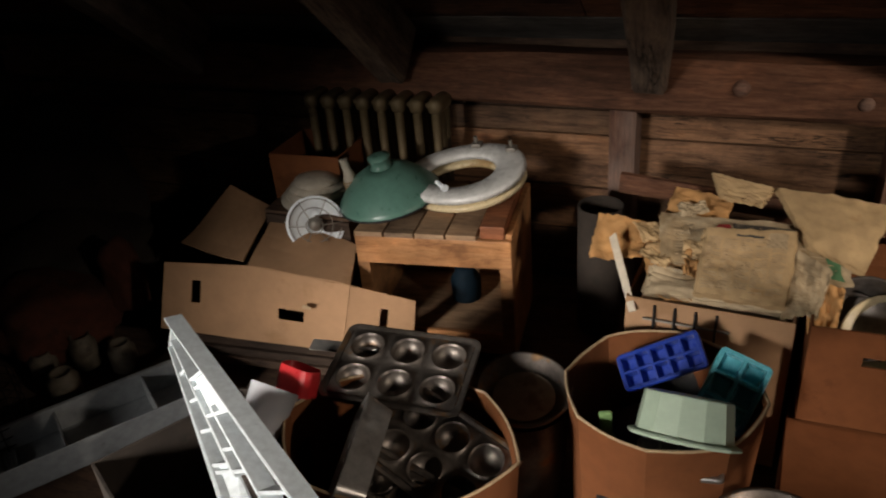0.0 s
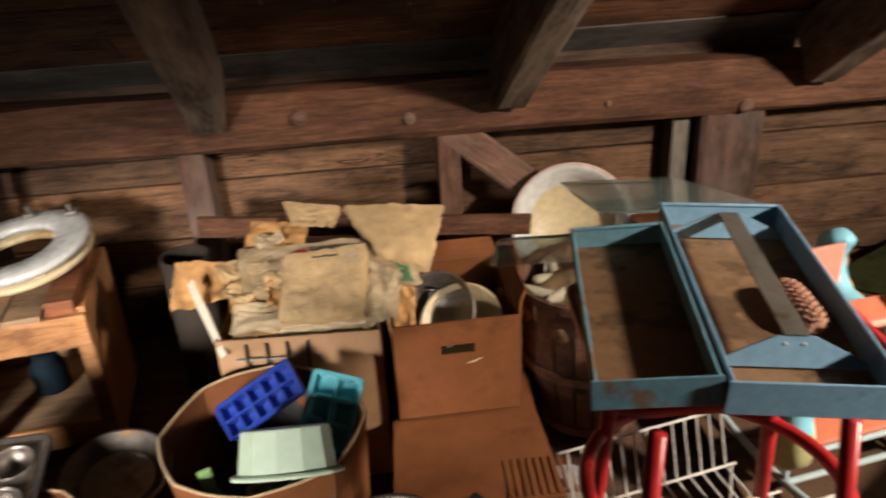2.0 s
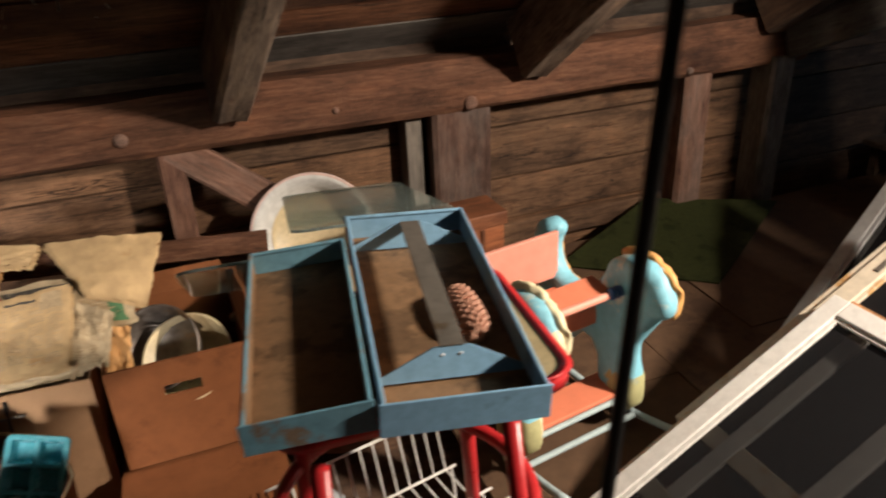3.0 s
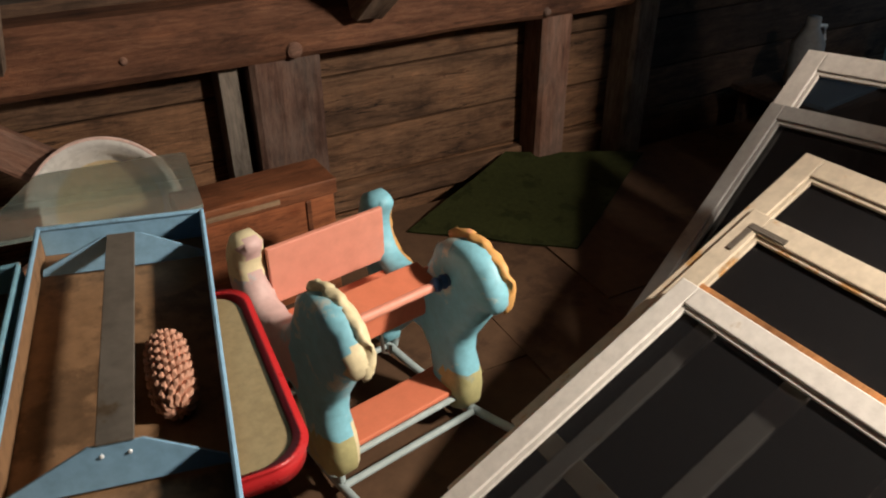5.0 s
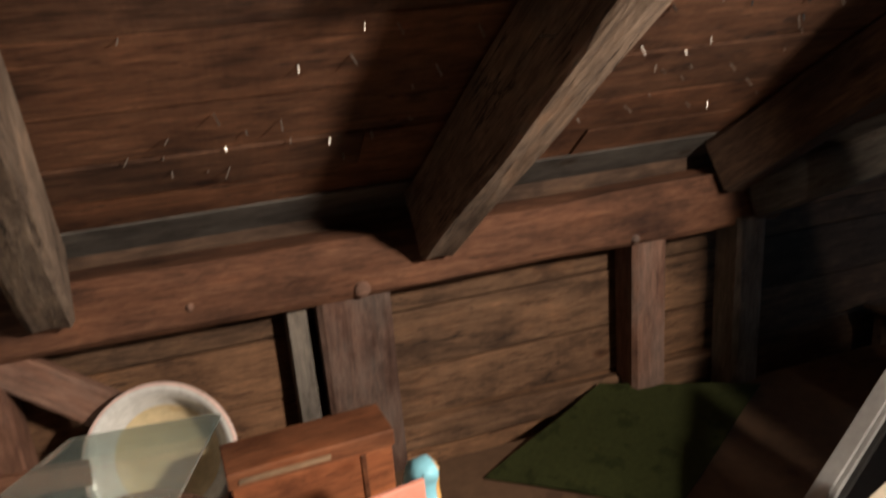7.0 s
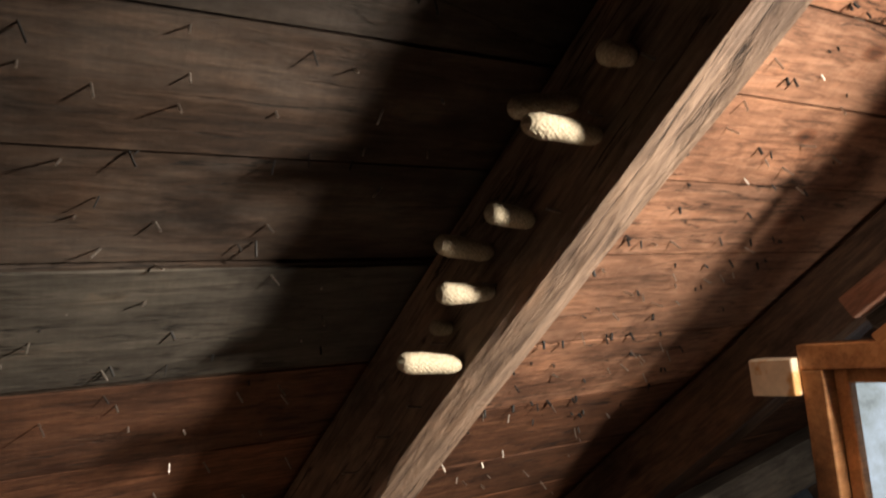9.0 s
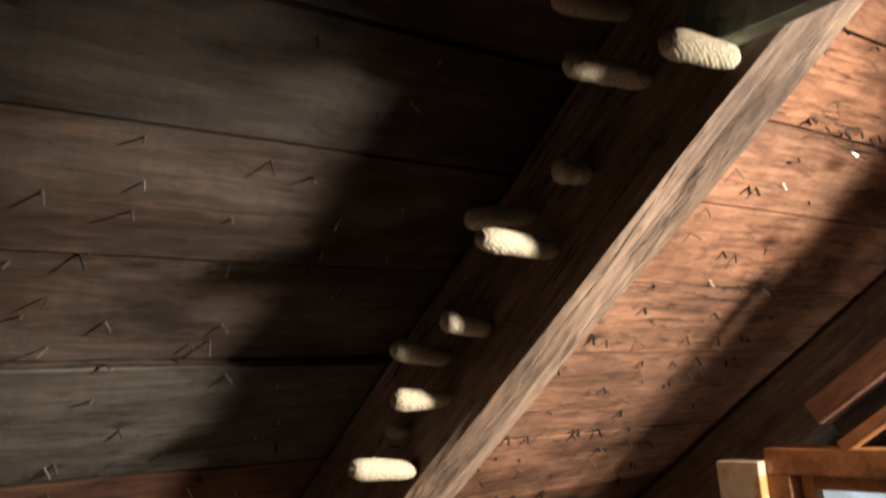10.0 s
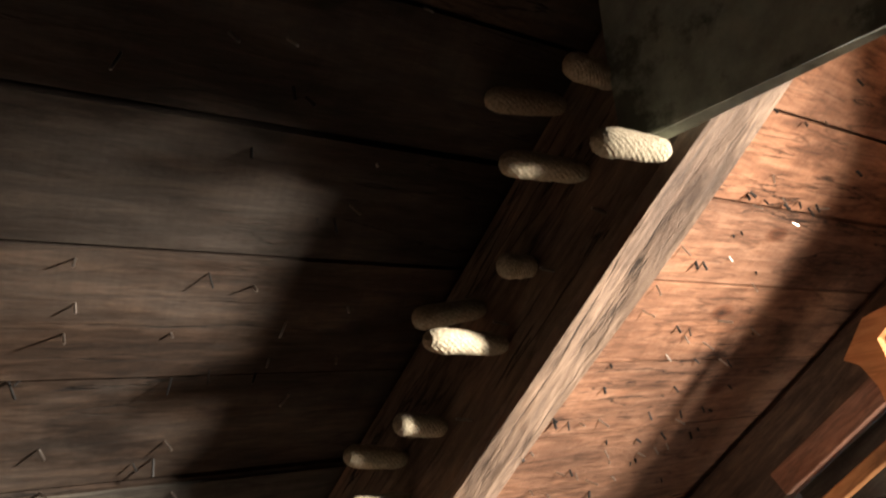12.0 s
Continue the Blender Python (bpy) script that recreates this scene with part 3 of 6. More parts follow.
collar.matrix_world = along((2.166, 1.575, 2.372), (2.166, -1.5, 2.215))
tagged(collar, "dusty grey green collar tie hung with cobwebs", "beam", kind="structure")
# planks of the knee wall, post by post
pr = random.Random(21)
for xa, xb in ((-3.28, -1.2), (-1.196, -0.20), (-0.196, 0.69), (0.694, 1.58), (1.584, 2.77), (2.774, 3.2), (3.204, 6.18)):
    for za, zb in ((-0.02, 0.205), (0.212, 0.395), (0.402, 0.615), (0.622, 0.715)):
        t = pr.uniform(0, 0.006)
        # planks past the end post take floor wood to stand for the wing's darkness
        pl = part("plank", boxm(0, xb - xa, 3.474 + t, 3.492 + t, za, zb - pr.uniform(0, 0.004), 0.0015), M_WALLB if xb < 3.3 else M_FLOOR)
        pl.matrix_basis = Matrix.Translation((xa, 0, 0))
        pl.parent = wall
# raised boarding at the right under the rocking horse
plat = bmesh.new()
for y in (1.2, 1.75, 2.3, 2.85, 3.3):
    block(plat, 1.32, 5.2, y - 0.04, y + 0.04, -0.02, 0.105, 0.004)
jo = part("floor_joists", plat, M_FLOOR)
tagged(jo, "dark floor joists under loose hardboard sheets", "joist", kind="structure")
for k, (x0, x1, y0, y1, z) in enumerate(((1.3, 2.2, 1.15, 2.45, 0.106), (2.05, 3.2, 1.3, 2.62, 0.113), (1.3, 2.5, 2.40, 3.32, 0.113), (2.42, 4.6, 2.5, 3.32, 0.120))):
    ob = part("floor_sheet", panel((x0, y0, z), (x1, y0, z), (x1, y1, z), (x0, y1, z), 0.006, 8, 8, 0.004, k), M_HARDB)
    tagged(ob, "brown hardboard sheet laid over the joists", "floor sheet", "loose floor sheets", "structure")
ob = part("wall_sill_board", rough_bar(1.9, 0.05, 0.10, 31, 0.005, 16), M_WALLB)
ob.matrix_world = along((1.3, 3.45, 0.16), (3.2, 3.45, 0.15))
tagged(ob, "brown sill board at the foot of the knee wall", "sill", kind="structure")

# sloping trim and boarding of the gable above the side window
TRIM = ((2.035, 1.745), (1.02, 2.375))
for nm, x0, x1, w0, w1, mat, lab in (("trim_board", 3.035, 3.075, 0.0, 0.055, M_POST, "brown sloping trim board under the rafter"), ("trim_strip", 3.05, 3.08, -0.075, -0.045, M_PINE, "orange-brown sloping moulding below the trim board"), ("wall_gable", 3.085, 3.10, -0.46, -0.002, M_SHEATH_GREY, "grey green boarding of the gable above the window")):
    ob = part(nm, boxm(0, 1.19, x0, x1, w0, w1, 0.003) if nm != "wall_gable" else slab([(0.0, -0.03), (1.19, -0.70), (1.19, 0.0), (0.0, 0.0)], x0, x1), mat)
    a_, b_ = Vector((0, *TRIM[0])), Vector((0, *TRIM[1]))
    ux_ = (b_ - a_).normalized()
    uz_ = Vector((1, 0, 0)).cross(ux_)
    uz_ = uz_ if uz_.z > 0 else -uz_
    ob.matrix_world = Matrix.Translation(a_) @ (Matrix((ux_, Vector((1, 0, 0)), uz_)).transposed().to_4x4() if nm != "wall_gable" else Matrix((ux_, uz_, Vector((1, 0, 0)))).transposed().to_4x4())
    tagged(ob, lab, "trim" if nm != "wall_gable" else "wall", kind="structure")
# unseen block by the partition, added to hold side light off the wing
shade_block = part("window_jamb", boxm(2.90, 3.10, 1.12, 1.20, 1.00, 1.70, 0.004), M_POST)
tagged(shade_block, "deep brown wooden block, unseen, added to shade the far wing floor", "trim", kind="structure")
bracket = part("wooden_bracket", slab([(0.0, 0.0), (0.035, -0.012), (0.06, -0.06), (0.072, -0.13), (0.060, -0.20), (0.085, -0.21), (0.10, -0.13), (0.092, -0.04), (0.075, 0.03), (0.10, 0.05), (0.16, 0.06), (0.16, 0.10), (0.06, 0.075)], -0.015, 0.015, 0.004), M_PINE)
bracket.matrix_world = Matrix.Translation((3.01, 1.815, 2.0)) @ Matrix(((0, 0, 1, 0), (-1, 0, 0, 0), (0, 1, 0, 0), (0, 0, 0, 1)))
tagged(bracket, "curved pale wooden bracket on the gable trim", "bracket")

# side window
win = tagged(new("window_1"), "attic side window with a weathered orange-brown wooden frame", "window", kind="structure")
win.matrix_world = Matrix.Translation((3.10, 1.525, 1.348))
for nm, b in (("window_frame", (-0.05, 0.05, -0.69, 0.67, 0.285, 0.345)), ("window_sill", (-0.08, 0.06, -0.69, 0.72, -0.34, -0.29)), ("window_frame", (-0.05, 0.05, 0.61, 0.668, -0.29, 0.285)), ("window_frame", (-0.05, 0.05, -0.69, -0.63, -0.29, 0.285)), ("sash_stile", (-0.012, 0.02, 0.575, 0.608, -0.29, 0.283)), ("sash_rail", (-0.012, 0.02, -0.02, 0.573, 0.25, 0.283)), ("sash_stile", (-0.012, 0.02, -0.05, -0.022, -0.29, 0.283)), ("horn", (-0.075, -0.005, 0.67, 0.79, 0.225, 0.315))):
    part(nm, boxm(*b, 0.004), M_PINE if nm != "horn" else M_SCREENC, win)
for y0, y1 in ((-0.02, 0.573), (-0.628, -0.052)):
    p = part("pane", boxm(0.0, 0.004, y0, y1, -0.29, 0.249), M_PANE, win)
    p.visible_shadow = False
back = part("backdrop", boxm(3.26, 3.27, 0.5, 2.33, 0.9, 1.60), M_OUT)
tagged(back, "pale sky and bare twigs outside the window", "backdrop", kind="structure")
# unseen upper window, added so the side lamp has an opening
win3 = tagged(new("added_upper_window"), "unseen upper wooden side window added to house the side lamp", "window", kind="structure")
win3.matrix_world = Matrix.Translation((3.10, 0.78, 2.06))
for b in ((-0.03, 0.05, -0.32, 0.32, 0.30, 0.34), (-0.03, 0.05, -0.32, 0.32, -0.34, -0.30), (-0.03, 0.05, -0.32, -0.28, -0.30, 0.30), (-0.03, 0.05, 0.28, 0.32, -0.30, 0.30)):
    part("window_frame", boxm(*b, 0.004), M_PINE, win3)
# assumed unseen window in the back wall, behind the camera, framing the rear light
win2 = tagged(new("assumed_back_window"), "plain wooden window assumed in the back wall for the rear light", "window", kind="structure")
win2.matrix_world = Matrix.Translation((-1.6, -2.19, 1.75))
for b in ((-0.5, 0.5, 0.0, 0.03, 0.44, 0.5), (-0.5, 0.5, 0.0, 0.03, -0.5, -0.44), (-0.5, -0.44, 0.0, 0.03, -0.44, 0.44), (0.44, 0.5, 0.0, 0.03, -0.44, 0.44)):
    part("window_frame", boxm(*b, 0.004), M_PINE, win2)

# shingle nails that pierce the roof boards
nr = random.Random(8)
nb_ = bmesh.new()
for bay0, bay1 in ((1.10, 2.0), (2.25, 3.1), (0.1, 0.9)):
    row = 0.2
    while row < 2.5:
        x = bay0 + nr.uniform(0, 0.06)
        while x < bay1:
            if nr.random() < 0.24:
                a = roof(x, row + nr.uniform(-0.03, 0.03), 0.0)
                ln = nr.uniform(0.010, 0.034)
                d = Vector((nr.uniform(-0.6, 0.6), -SN + nr.uniform(-0.5, 0.5), -CS + nr.uniform(-0.5, 0.5))).normalized()
                tube_in(nb_, a, a + d * ln, 0.0017, 5)
            x += nr.uniform(0.025, 0.10)
        row += nr.uniform(0.055, 0.10)
# short black points added to stand for dark holes and specks
hb_ = bmesh.new()
for k in range(150):
    a = roof(nr.uniform(2.25, 3.15), round(nr.uniform(0.6, 2.6) / 0.085) * 0.085 + nr.uniform(-0.012, 0.012), 0.0)
    tube_in(hb_, a, a + Vector((nr.uniform(-0.01, 0.01), -0.005, -nr.uniform(0.005, 0.022))), nr.uniform(0.0018, 0.0038), 5)
for k in range(90):
    a = roof(nr.uniform(0.6, 2.0), round(nr.uniform(0.9, 2.6) / 0.09) * 0.09 + nr.uniform(-0.012, 0.012), 0.0)
    tube_in(hb_, a, a + Vector((nr.uniform(-0.01, 0.01), -0.005, -nr.uniform(0.008, 0.030))), nr.uniform(0.0012, 0.0025), 5)
rusty = part("rusty_nails", hb_, M_BLACK)
tagged(rusty, "short black points standing for dark nail holes in the roof boards", "nails", kind="stuff")
nails = part("shingle_nails", nb_, M_NAIL)
tagged(nails, "bright shingle nails poking through the roof boards", "nails", kind="stuff")
for k, s_ in enumerate((0.85, 1.0, 1.12, 1.25, 1.42, 1.6, 1.75, 1.86, 1.97, 2.04)):
    a = roof(1.985 - 0.058 + 0.122 * (s_ + 0.12), s_, 0.16 + 0.02 * (k % 3))
    n_ = part("rafter_nail", tubem(a, a + Vector((-0.035, -0.004, 0.004)), 0.002, 6), M_NAIL)
    tagged(n_, "bent steel nail in the rafter's side", "nail", "nails in the rafter")

# ---- things, from the cabinet to the window ----


def open_carton(name, label, w, d, h, m, mat, hole=False, flaps=(), wall_t=0.006, group=""):
    """An open corrugated box: four sides and a bottom, hand holes cut through front and back."""
    ob = thing(name, label, "box", m, group)
    part("bottom", boxm(0, w, 0, d, 0, wall_t), mat, ob)
    part("side", boxm(0, wall_t, 0, d, wall_t, h, 0.001), mat, ob)
    part("side", boxm(w - wall_t, w, 0, d, wall_t, h, 0.001), mat, ob)
    for y in (0, d - wall_t):
        bm = bmesh.new()
        if hole:
            hw, hz, hh = 0.045, h * 0.66, 0.03
            block(bm, wall_t, w - wall_t, y, y + wall_t, wall_t, hz)
            block(bm, wall_t, w - wall_t, y, y + wall_t, hz + hh, h)
            block(bm, wall_t, w / 2 - hw, y, y + wall_t, hz, hz + hh)
            block(bm, w / 2 + hw, w - wall_t, y, y + wall_t, hz, hz + hh)
        else:
            block(bm, wall_t, w - wall_t, y, y + wall_t, wall_t, h)
        part("end", bm, mat, ob)
    for q in flaps:
        part("flap", panel(*q, 0.005, 6, 4, 0.008, len(ob.children)), mat, ob)
    return ob


# nightstand
cab = thing("nightstand", "small varnished pine nightstand with an open front and slatted top", "nightstand", pose(-0.985, 2.72, 0, 0, 0, 8.4))
CW, CD, CH = 0.545, 0.44, 0.51
part("side_panel", boxm(0, 0.022, 0.02, CD, 0, CH - 0.02, 0.003), M_PINE, cab)
part("side_panel", boxm(CW - 0.022, CW, 0.02, CD, 0, CH - 0.004, 0.003), M_PINE, cab)
part("stile", boxm(0, 0.042, 0, 0.02, 0, CH - 0.125, 0.002), M_PINE, cab)
part("stile", boxm(CW - 0.042, CW, 0, 0.02, 0, CH - 0.125, 0.002), M_PINE, cab)
part("top_rail", boxm(0, CW, -0.002, 0.02, CH - 0.125, CH - 0.02, 0.003), M_PINE, cab)
part("bottom_rail", boxm(0.042, CW - 0.042, 0.004, 0.02, 0.03, 0.115, 0.002), M_PINE, cab)
part("bottom_shelf", boxm(0.022, CW - 0.022, 0.02, CD - 0.01, 0.095, 0.11), M_PINETOP, cab)
part("back_panel", boxm(0.022, CW - 0.022, CD - 0.012, CD, 0.03, CH - 0.03), M_PINETOP, cab)
for k in range(4):
    part("top_slat", boxm(0.002 + k * 0.108, 0.104 + k * 0.108, -0.006, CD, CH - 0.019, CH - 0.001, 0.002), M_PINETOP, cab)
part("raised_end_board", boxm(0.44, 0.522, 0.01, CD - 0.04, CH - 0.019, CH + 0.028, 0.004), M_REDWOOD, cab, "dark reddish loose end board")
crate = thing("blue_jar", "almost black blue glass jar inside the nightstand", "jar", pose(-0.70, 3.0, 0.11))
part("jar_body", lathe([(0.04, 0), (0.055, 0.01), (0.058, 0.09), (0.04, 0.12), (0.038, 0.14), (0.0, 0.14)], 20), M_INKBLUE, crate, smooth=True)

# radiator
rad = thing("radiator", "old cast-iron column radiator in dull bronze paint", "radiator", pose(-1.44, 3.27, 0, 0, 0, 0.5))
for k in range(8):
    bm = bmesh.new()
    x = 0.035 + k * 0.0765
    for y in (-0.045, 0.0, 0.045):
        tube_in(bm, (x, y, 0.10), (x, y, 0.765), 0.017, 10)
    block(bm, x - 0.028, x + 0.028, -0.068, 0.068, 0.755, 0.815, 0.02)
    block(bm, x - 0.028, x + 0.028, -0.068, 0.068, 0.06, 0.12, 0.02)
    if k in (0, 7):
        tube_in(bm, (x, -0.04, 0), (x, -0.05, 0.08), 0.016, 8)
        tube_in(bm, (x, 0.04, 0), (x, 0.05, 0.08), 0.016, 8)
    part("radiator_section", bm, M_RADI, rad, smooth=True)
part("tie_rod", tubem((0.0, -0.02, 0.78), (0.6, -0.02, 0.78), 0.011), M_RADI, rad)

# toilet seat with its lid beneath, on the nightstand
def seat_outline(w, l, n=56):
    """A smooth egg, wider at the hinges."""
    return [(math.cos(a) * w / 2 * (1 + 0.10 * math.sin(a)), math.sin(a) * l / 2) for a in (math.tau * i / n for i in range(n))]


def ring_plate(outer, inner, z0, z1):
    bm = bmesh.new()
    n = len(outer)
    lv = [[bm.verts.new((x, y, z)) for x, y in o] for o, z in ((outer, z0), (outer, (z0 + z1 * 3) / 4), ([(x * 0.95, y * 0.95) for x, y in outer], z1), ([(x * 1.08, y * 1.08) for x, y in inner], z1), (inner, (z0 + z1 * 2) / 3), (inner, z0))]
    for A, B in zip(lv, lv[1:] + lv[:1]):
        for k in range(n):
            bm.faces.new((A[k], A[(k + 1) % n], B[(k + 1) % n], B[k]))
    return bm


ts = thing("toilet_seat", "pair of white enamelled toilet seat rings on the nightstand", "toilet seat", pose(-0.705, 3.064, 0.575, 6.5, 9, -91.4))
o1 = seat_outline(0.39, 0.47)
part("lower_ring", ring_plate([(x * 0.98, y * 0.98) for x, y in o1], [(x * 0.56, y * 0.58 - 0.01) for x, y in o1], -0.014, 0.004), M_YELLOWED, ts, "yellowed lower ring", True)
for x, y in ((0.15, -0.1), (-0.15, -0.1), (0.14, 0.12), (-0.14, 0.12)):
    part("rubber_buffer", boxm(x - 0.012, x + 0.012, y - 0.02, y + 0.02, 0.002, 0.021, 0.003), M_YELLOWED, ts)
part("seat_ring", ring_plate(o1, [(x * 0.56, y * 0.58 - 0.01) for x, y in o1], 0.020, 0.044), M_WHITE, ts, smooth=True)
for x, y in ((-0.165, 0.0), (-0.13, 0.15)):
    part("hinge", boxm(x - 0.016, x + 0.016, y - 0.02, y + 0.02, 0.042, 0.06, 0.005), M_STRAP, ts, "dull metal hinge")
    part("bolt", tubem((x, y, 0.055), (x, y, 0.085), 0.007, 8), M_STRAP, ts)
bolt = thing("plastic_bolt", "small white plastic bolt lying on the toilet seat", "bolt", pose(-0.755, 2.935, 0.618, 0, 8, -35))
part("shank", tubem((0, 0, 0), (0.05, 0, 0), 0.008, 10), M_PLASTICW, bolt)
part("head", tubem((0.045, 0, 0), (0.055, 0, 0), 0.014, 12), M_PLASTICW, bolt)

# green enamel shade
sh = thing("lamp_shade", "green enamelled metal lamp shade upside on the nightstand", "lamp shade", pose(-0.955, 2.955, 0.535, 7, -6, 0))
part("shade", lathe([(0.186, 0.0), (0.188, 0.006), (0.178, 0.022), (0.15, 0.056), (0.115, 0.088), (0.075, 0.112), (0.045, 0.124), (0.043, 0.121), (0.11, 0.082), (0.148, 0.05), (0.18, 0.006)], 48, 1.0, False), M_GREENEN, sh, smooth=True)
part("neck", lathe([(0.044, 0.12), (0.036, 0.128), (0.034, 0.15), (0.041, 0.156), (0.041, 0.163), (0.02, 0.17), (0.0, 0.17)], 24), M_GREENEN, sh, smooth=True)
part("bead", lathe([(0.184, 0.0), (0.191, 0.002), (0.191, 0.007), (0.184, 0.009)], 48, 1.0, False), M_BLACK, sh, smooth=True)

# caged work light and the things behind it
pot = thing("stacked_lids", "stack of dull aluminium pot lids on a carton", "pot lid", pose(-1.27, 2.98, 0.49))
for k in range(4):
    part("lid", lathe([(0.15 - k * 0.02, k * 0.022), (0.15 - k * 0.02, 0.012 + k * 0.022), (0.10 - k * 0.02, 0.028 + k * 0.022), (0, 0.03 + k * 0.022)], 28), M_STONE, pot, smooth=True)
open_carton("carton", "brown carton standing behind the lids", 0.3, 0.28, 0.64, pose(-1.49, 3.0, 0, 0, 0, 3), M_CARDD)
plinth = thing("wooden_crate", "dark wooden crate holding pots and lids", "crate", pose(-1.43, 2.83, 0))
for k in range(3):
    part("slat", boxm(0, 0.36, 0, 0.015, 0.01 + k * 0.16, 0.15 + k * 0.16, 0.002), M_FLOOR, plinth)
part("top_board", boxm(0, 0.36, 0, 0.28, 0.475, 0.488, 0.002), M_FLOOR, plinth)
for x in (0.0, 0.34):
    part("corner_post", boxm(x, x + 0.02, 0.016, 0.28, 0, 0.474, 0.002), M_FLOOR, plinth)
cl = thing("caged_lamp", "round white reflector lamp behind a wire guard", "lamp", look((-1.19, 2.80, 0.47), (0.15, 0.2, 1.15)))
part("reflector", lathe([(0.035, -0.05), (0.06, -0.04), (0.098, 0.0), (0.106, 0.004), (0.106, 0.010), (0.09, 0.0), (0.05, -0.03), (0.0, -0.032)], 36), M_PLASTICW, cl, smooth=True).matrix_basis = pose(0, 0, 0, 180, 0, 0)
for k, r in enumerate((0.03, 0.065, 0.095)):
    part("guard_ring", bent([(r * math.cos(a * math.tau / 24), r * math.sin(a * math.tau / 24), -0.035 + k * 0.014) for a in range(24)], 0.0018, 6, True), M_STRAP, cl)
for k in range(6):
    a = k * math.tau / 6
    part("guard_wire", bent([(0.028 * math.cos(a), 0.028 * math.sin(a), -0.035), (0.065 * math.cos(a), 0.065 * math.sin(a), -0.024), (0.1 * math.cos(a), 0.1 * math.sin(a), -0.004)], 0.0016, 6), M_STRAP, cl)
part("bulb", lathe([(0, -0.03), (0.02, -0.024), (0.028, -0.005), (0.02, 0.02), (0.015, 0.03)], 16), M_STRAP, cl, smooth=True)
jug = thing("rope_bound_bottle", "slim pale bottle bound with cord", "bottle", pose(-1.075, 2.945, 0.49, 8, -10, 0))
part("glass_body", lathe([(0.026, 0), (0.028, 0.01), (0.028, 0.11), (0.016, 0.15), (0.014, 0.19), (0.017, 0.195), (0, 0.196)], 16), M_STONE, jug, smooth=True)
part("cord", bent([(0.03 * math.cos(k * 0.7), 0.03 * math.sin(k * 0.7), 0.08 + k * 0.0012) for k in range(30)], 0.003, 6), M_HUSK, jug)

# flattened carton with hand holes
fc = thing("flattened_carton", "broken-down brown cardboard carton with oval hand holes", "cardboard", pose(0, 0, 0))


def holed(a, b, c, d, cu, cv, hw, hv, seed):
    """A cardboard panel with one hand hole: u along a-b, v along a-d."""
    bm = bmesh.new()
    A, B, C, D = (Vector(p) for p in (a, b, c, d))
    nrm = (B - A).cross(D - A).normalized() * 0.003
    us, vs = [0, cu - hw, cu + hw, 1], [0, cv - hv, cv + hv, 1]
    at = lambda u, v: (A * (1 - u) + B * u) * (1 - v) + (D * (1 - u) + C * u) * v
    g = [[[bm.verts.new(at(u, v) + nrm * sgn) for v in vs] for u in us] for sgn in (-1, 1)]
    for i in range(3):
        for j in range(3):
            if i == 1 and j == 1:
                continue
            for sd in (0, 1):
                q = [g[sd][i][j], g[sd][i + 1][j], g[sd][i + 1][j + 1], g[sd][i][j + 1]]
                bm.faces.new(q if sd else q[::-1])
    for loop in ([(0, 0), (1, 0), (2, 0), (3, 0), (3, 1), (3, 2), (3, 3), (2, 3), (1, 3), (0, 3), (0, 2), (0, 1)], [(1, 1), (2, 1), (2, 2), (1, 2)]):
        for k in range(len(loop)):
            p, q = loop[k], loop[(k + 1) % len(loop)]
            bm.faces.new((g[0][p[0]][p[1]], g[0][q[0]][q[1]], g[1][q[0]][q[1]], g[1][p[0]][p[1]]))
    return bm


C_TL, C_BL = (-1.650, 2.50, 0.412), (-1.706, 2.45, 0.150)
C_JT, C_JB = (-1.353, 2.58, 0.395), (-1.368, 2.50, 0.128)
C_MT, C_MB = (-0.949, 2.59, 0.369), (-0.998, 2.55, 0.114)
C_RT, C_RB = (-0.766, 2.70, 0.272), (-0.784, 2.67, 0.088)
part("end_panel", holed(C_BL, C_JB, C_JT, C_TL, 0.40, 0.60, 0.055, 0.16, 1), M_CARD, fc)
part("long_panel", holed(C_JB, C_MB, C_MT, C_JT, 0.46, 0.43, 0.13, 0.075, 2), M_CARD, fc)
part("end_panel", holed((C_MB[0], C_MB[1] + 0.002, C_MB[2]), C_RB, C_RT, (C_MT[0], C_MT[1] + 0.002, C_MT[2]), 0.54, 0.58, 0.06, 0.16, 3), M_CARD, fc)
part("bottom_panel", panel(C_JT, C_MT, (-1.03, 2.80, 0.40), (-1.44, 2.93, 0.455), 0.005, 8, 6, 0.012, 4), M_CARD, fc)
part("flap", panel((-1.37, 2.585, 0.40), (-1.46, 2.92, 0.45), (-1.66, 2.95, 0.505), (-1.80, 2.75, 0.335), 0.005, 6, 6, 0.012, 5), M_CARD, fc)
part("torn_tab", panel((-1.13, 2.545, 0.275), (-1.09, 2.54, 0.28), (-1.08, 2.53, 0.30), (-1.115, 2.535, 0.298), 0.004, 3, 2, 0.003, 6), M_CORE, fc)
lb = thing("loose_boards", "pile of loose dark boards below the cardboard", "boards", pose(-1.72, 2.44, 0, 0, 0, 6))
for k, (w, h, z) in enumerate(((0.95, 0.12, 0), (0.9, 0.11, 0.034), (0.86, 0.1, 0.068))):
    part("board", boxm(0.02 * k, w, 0.03 + 0.012 * k, 0.03 + h, z, z + 0.032, 0.003), M_FLOOR, lb)

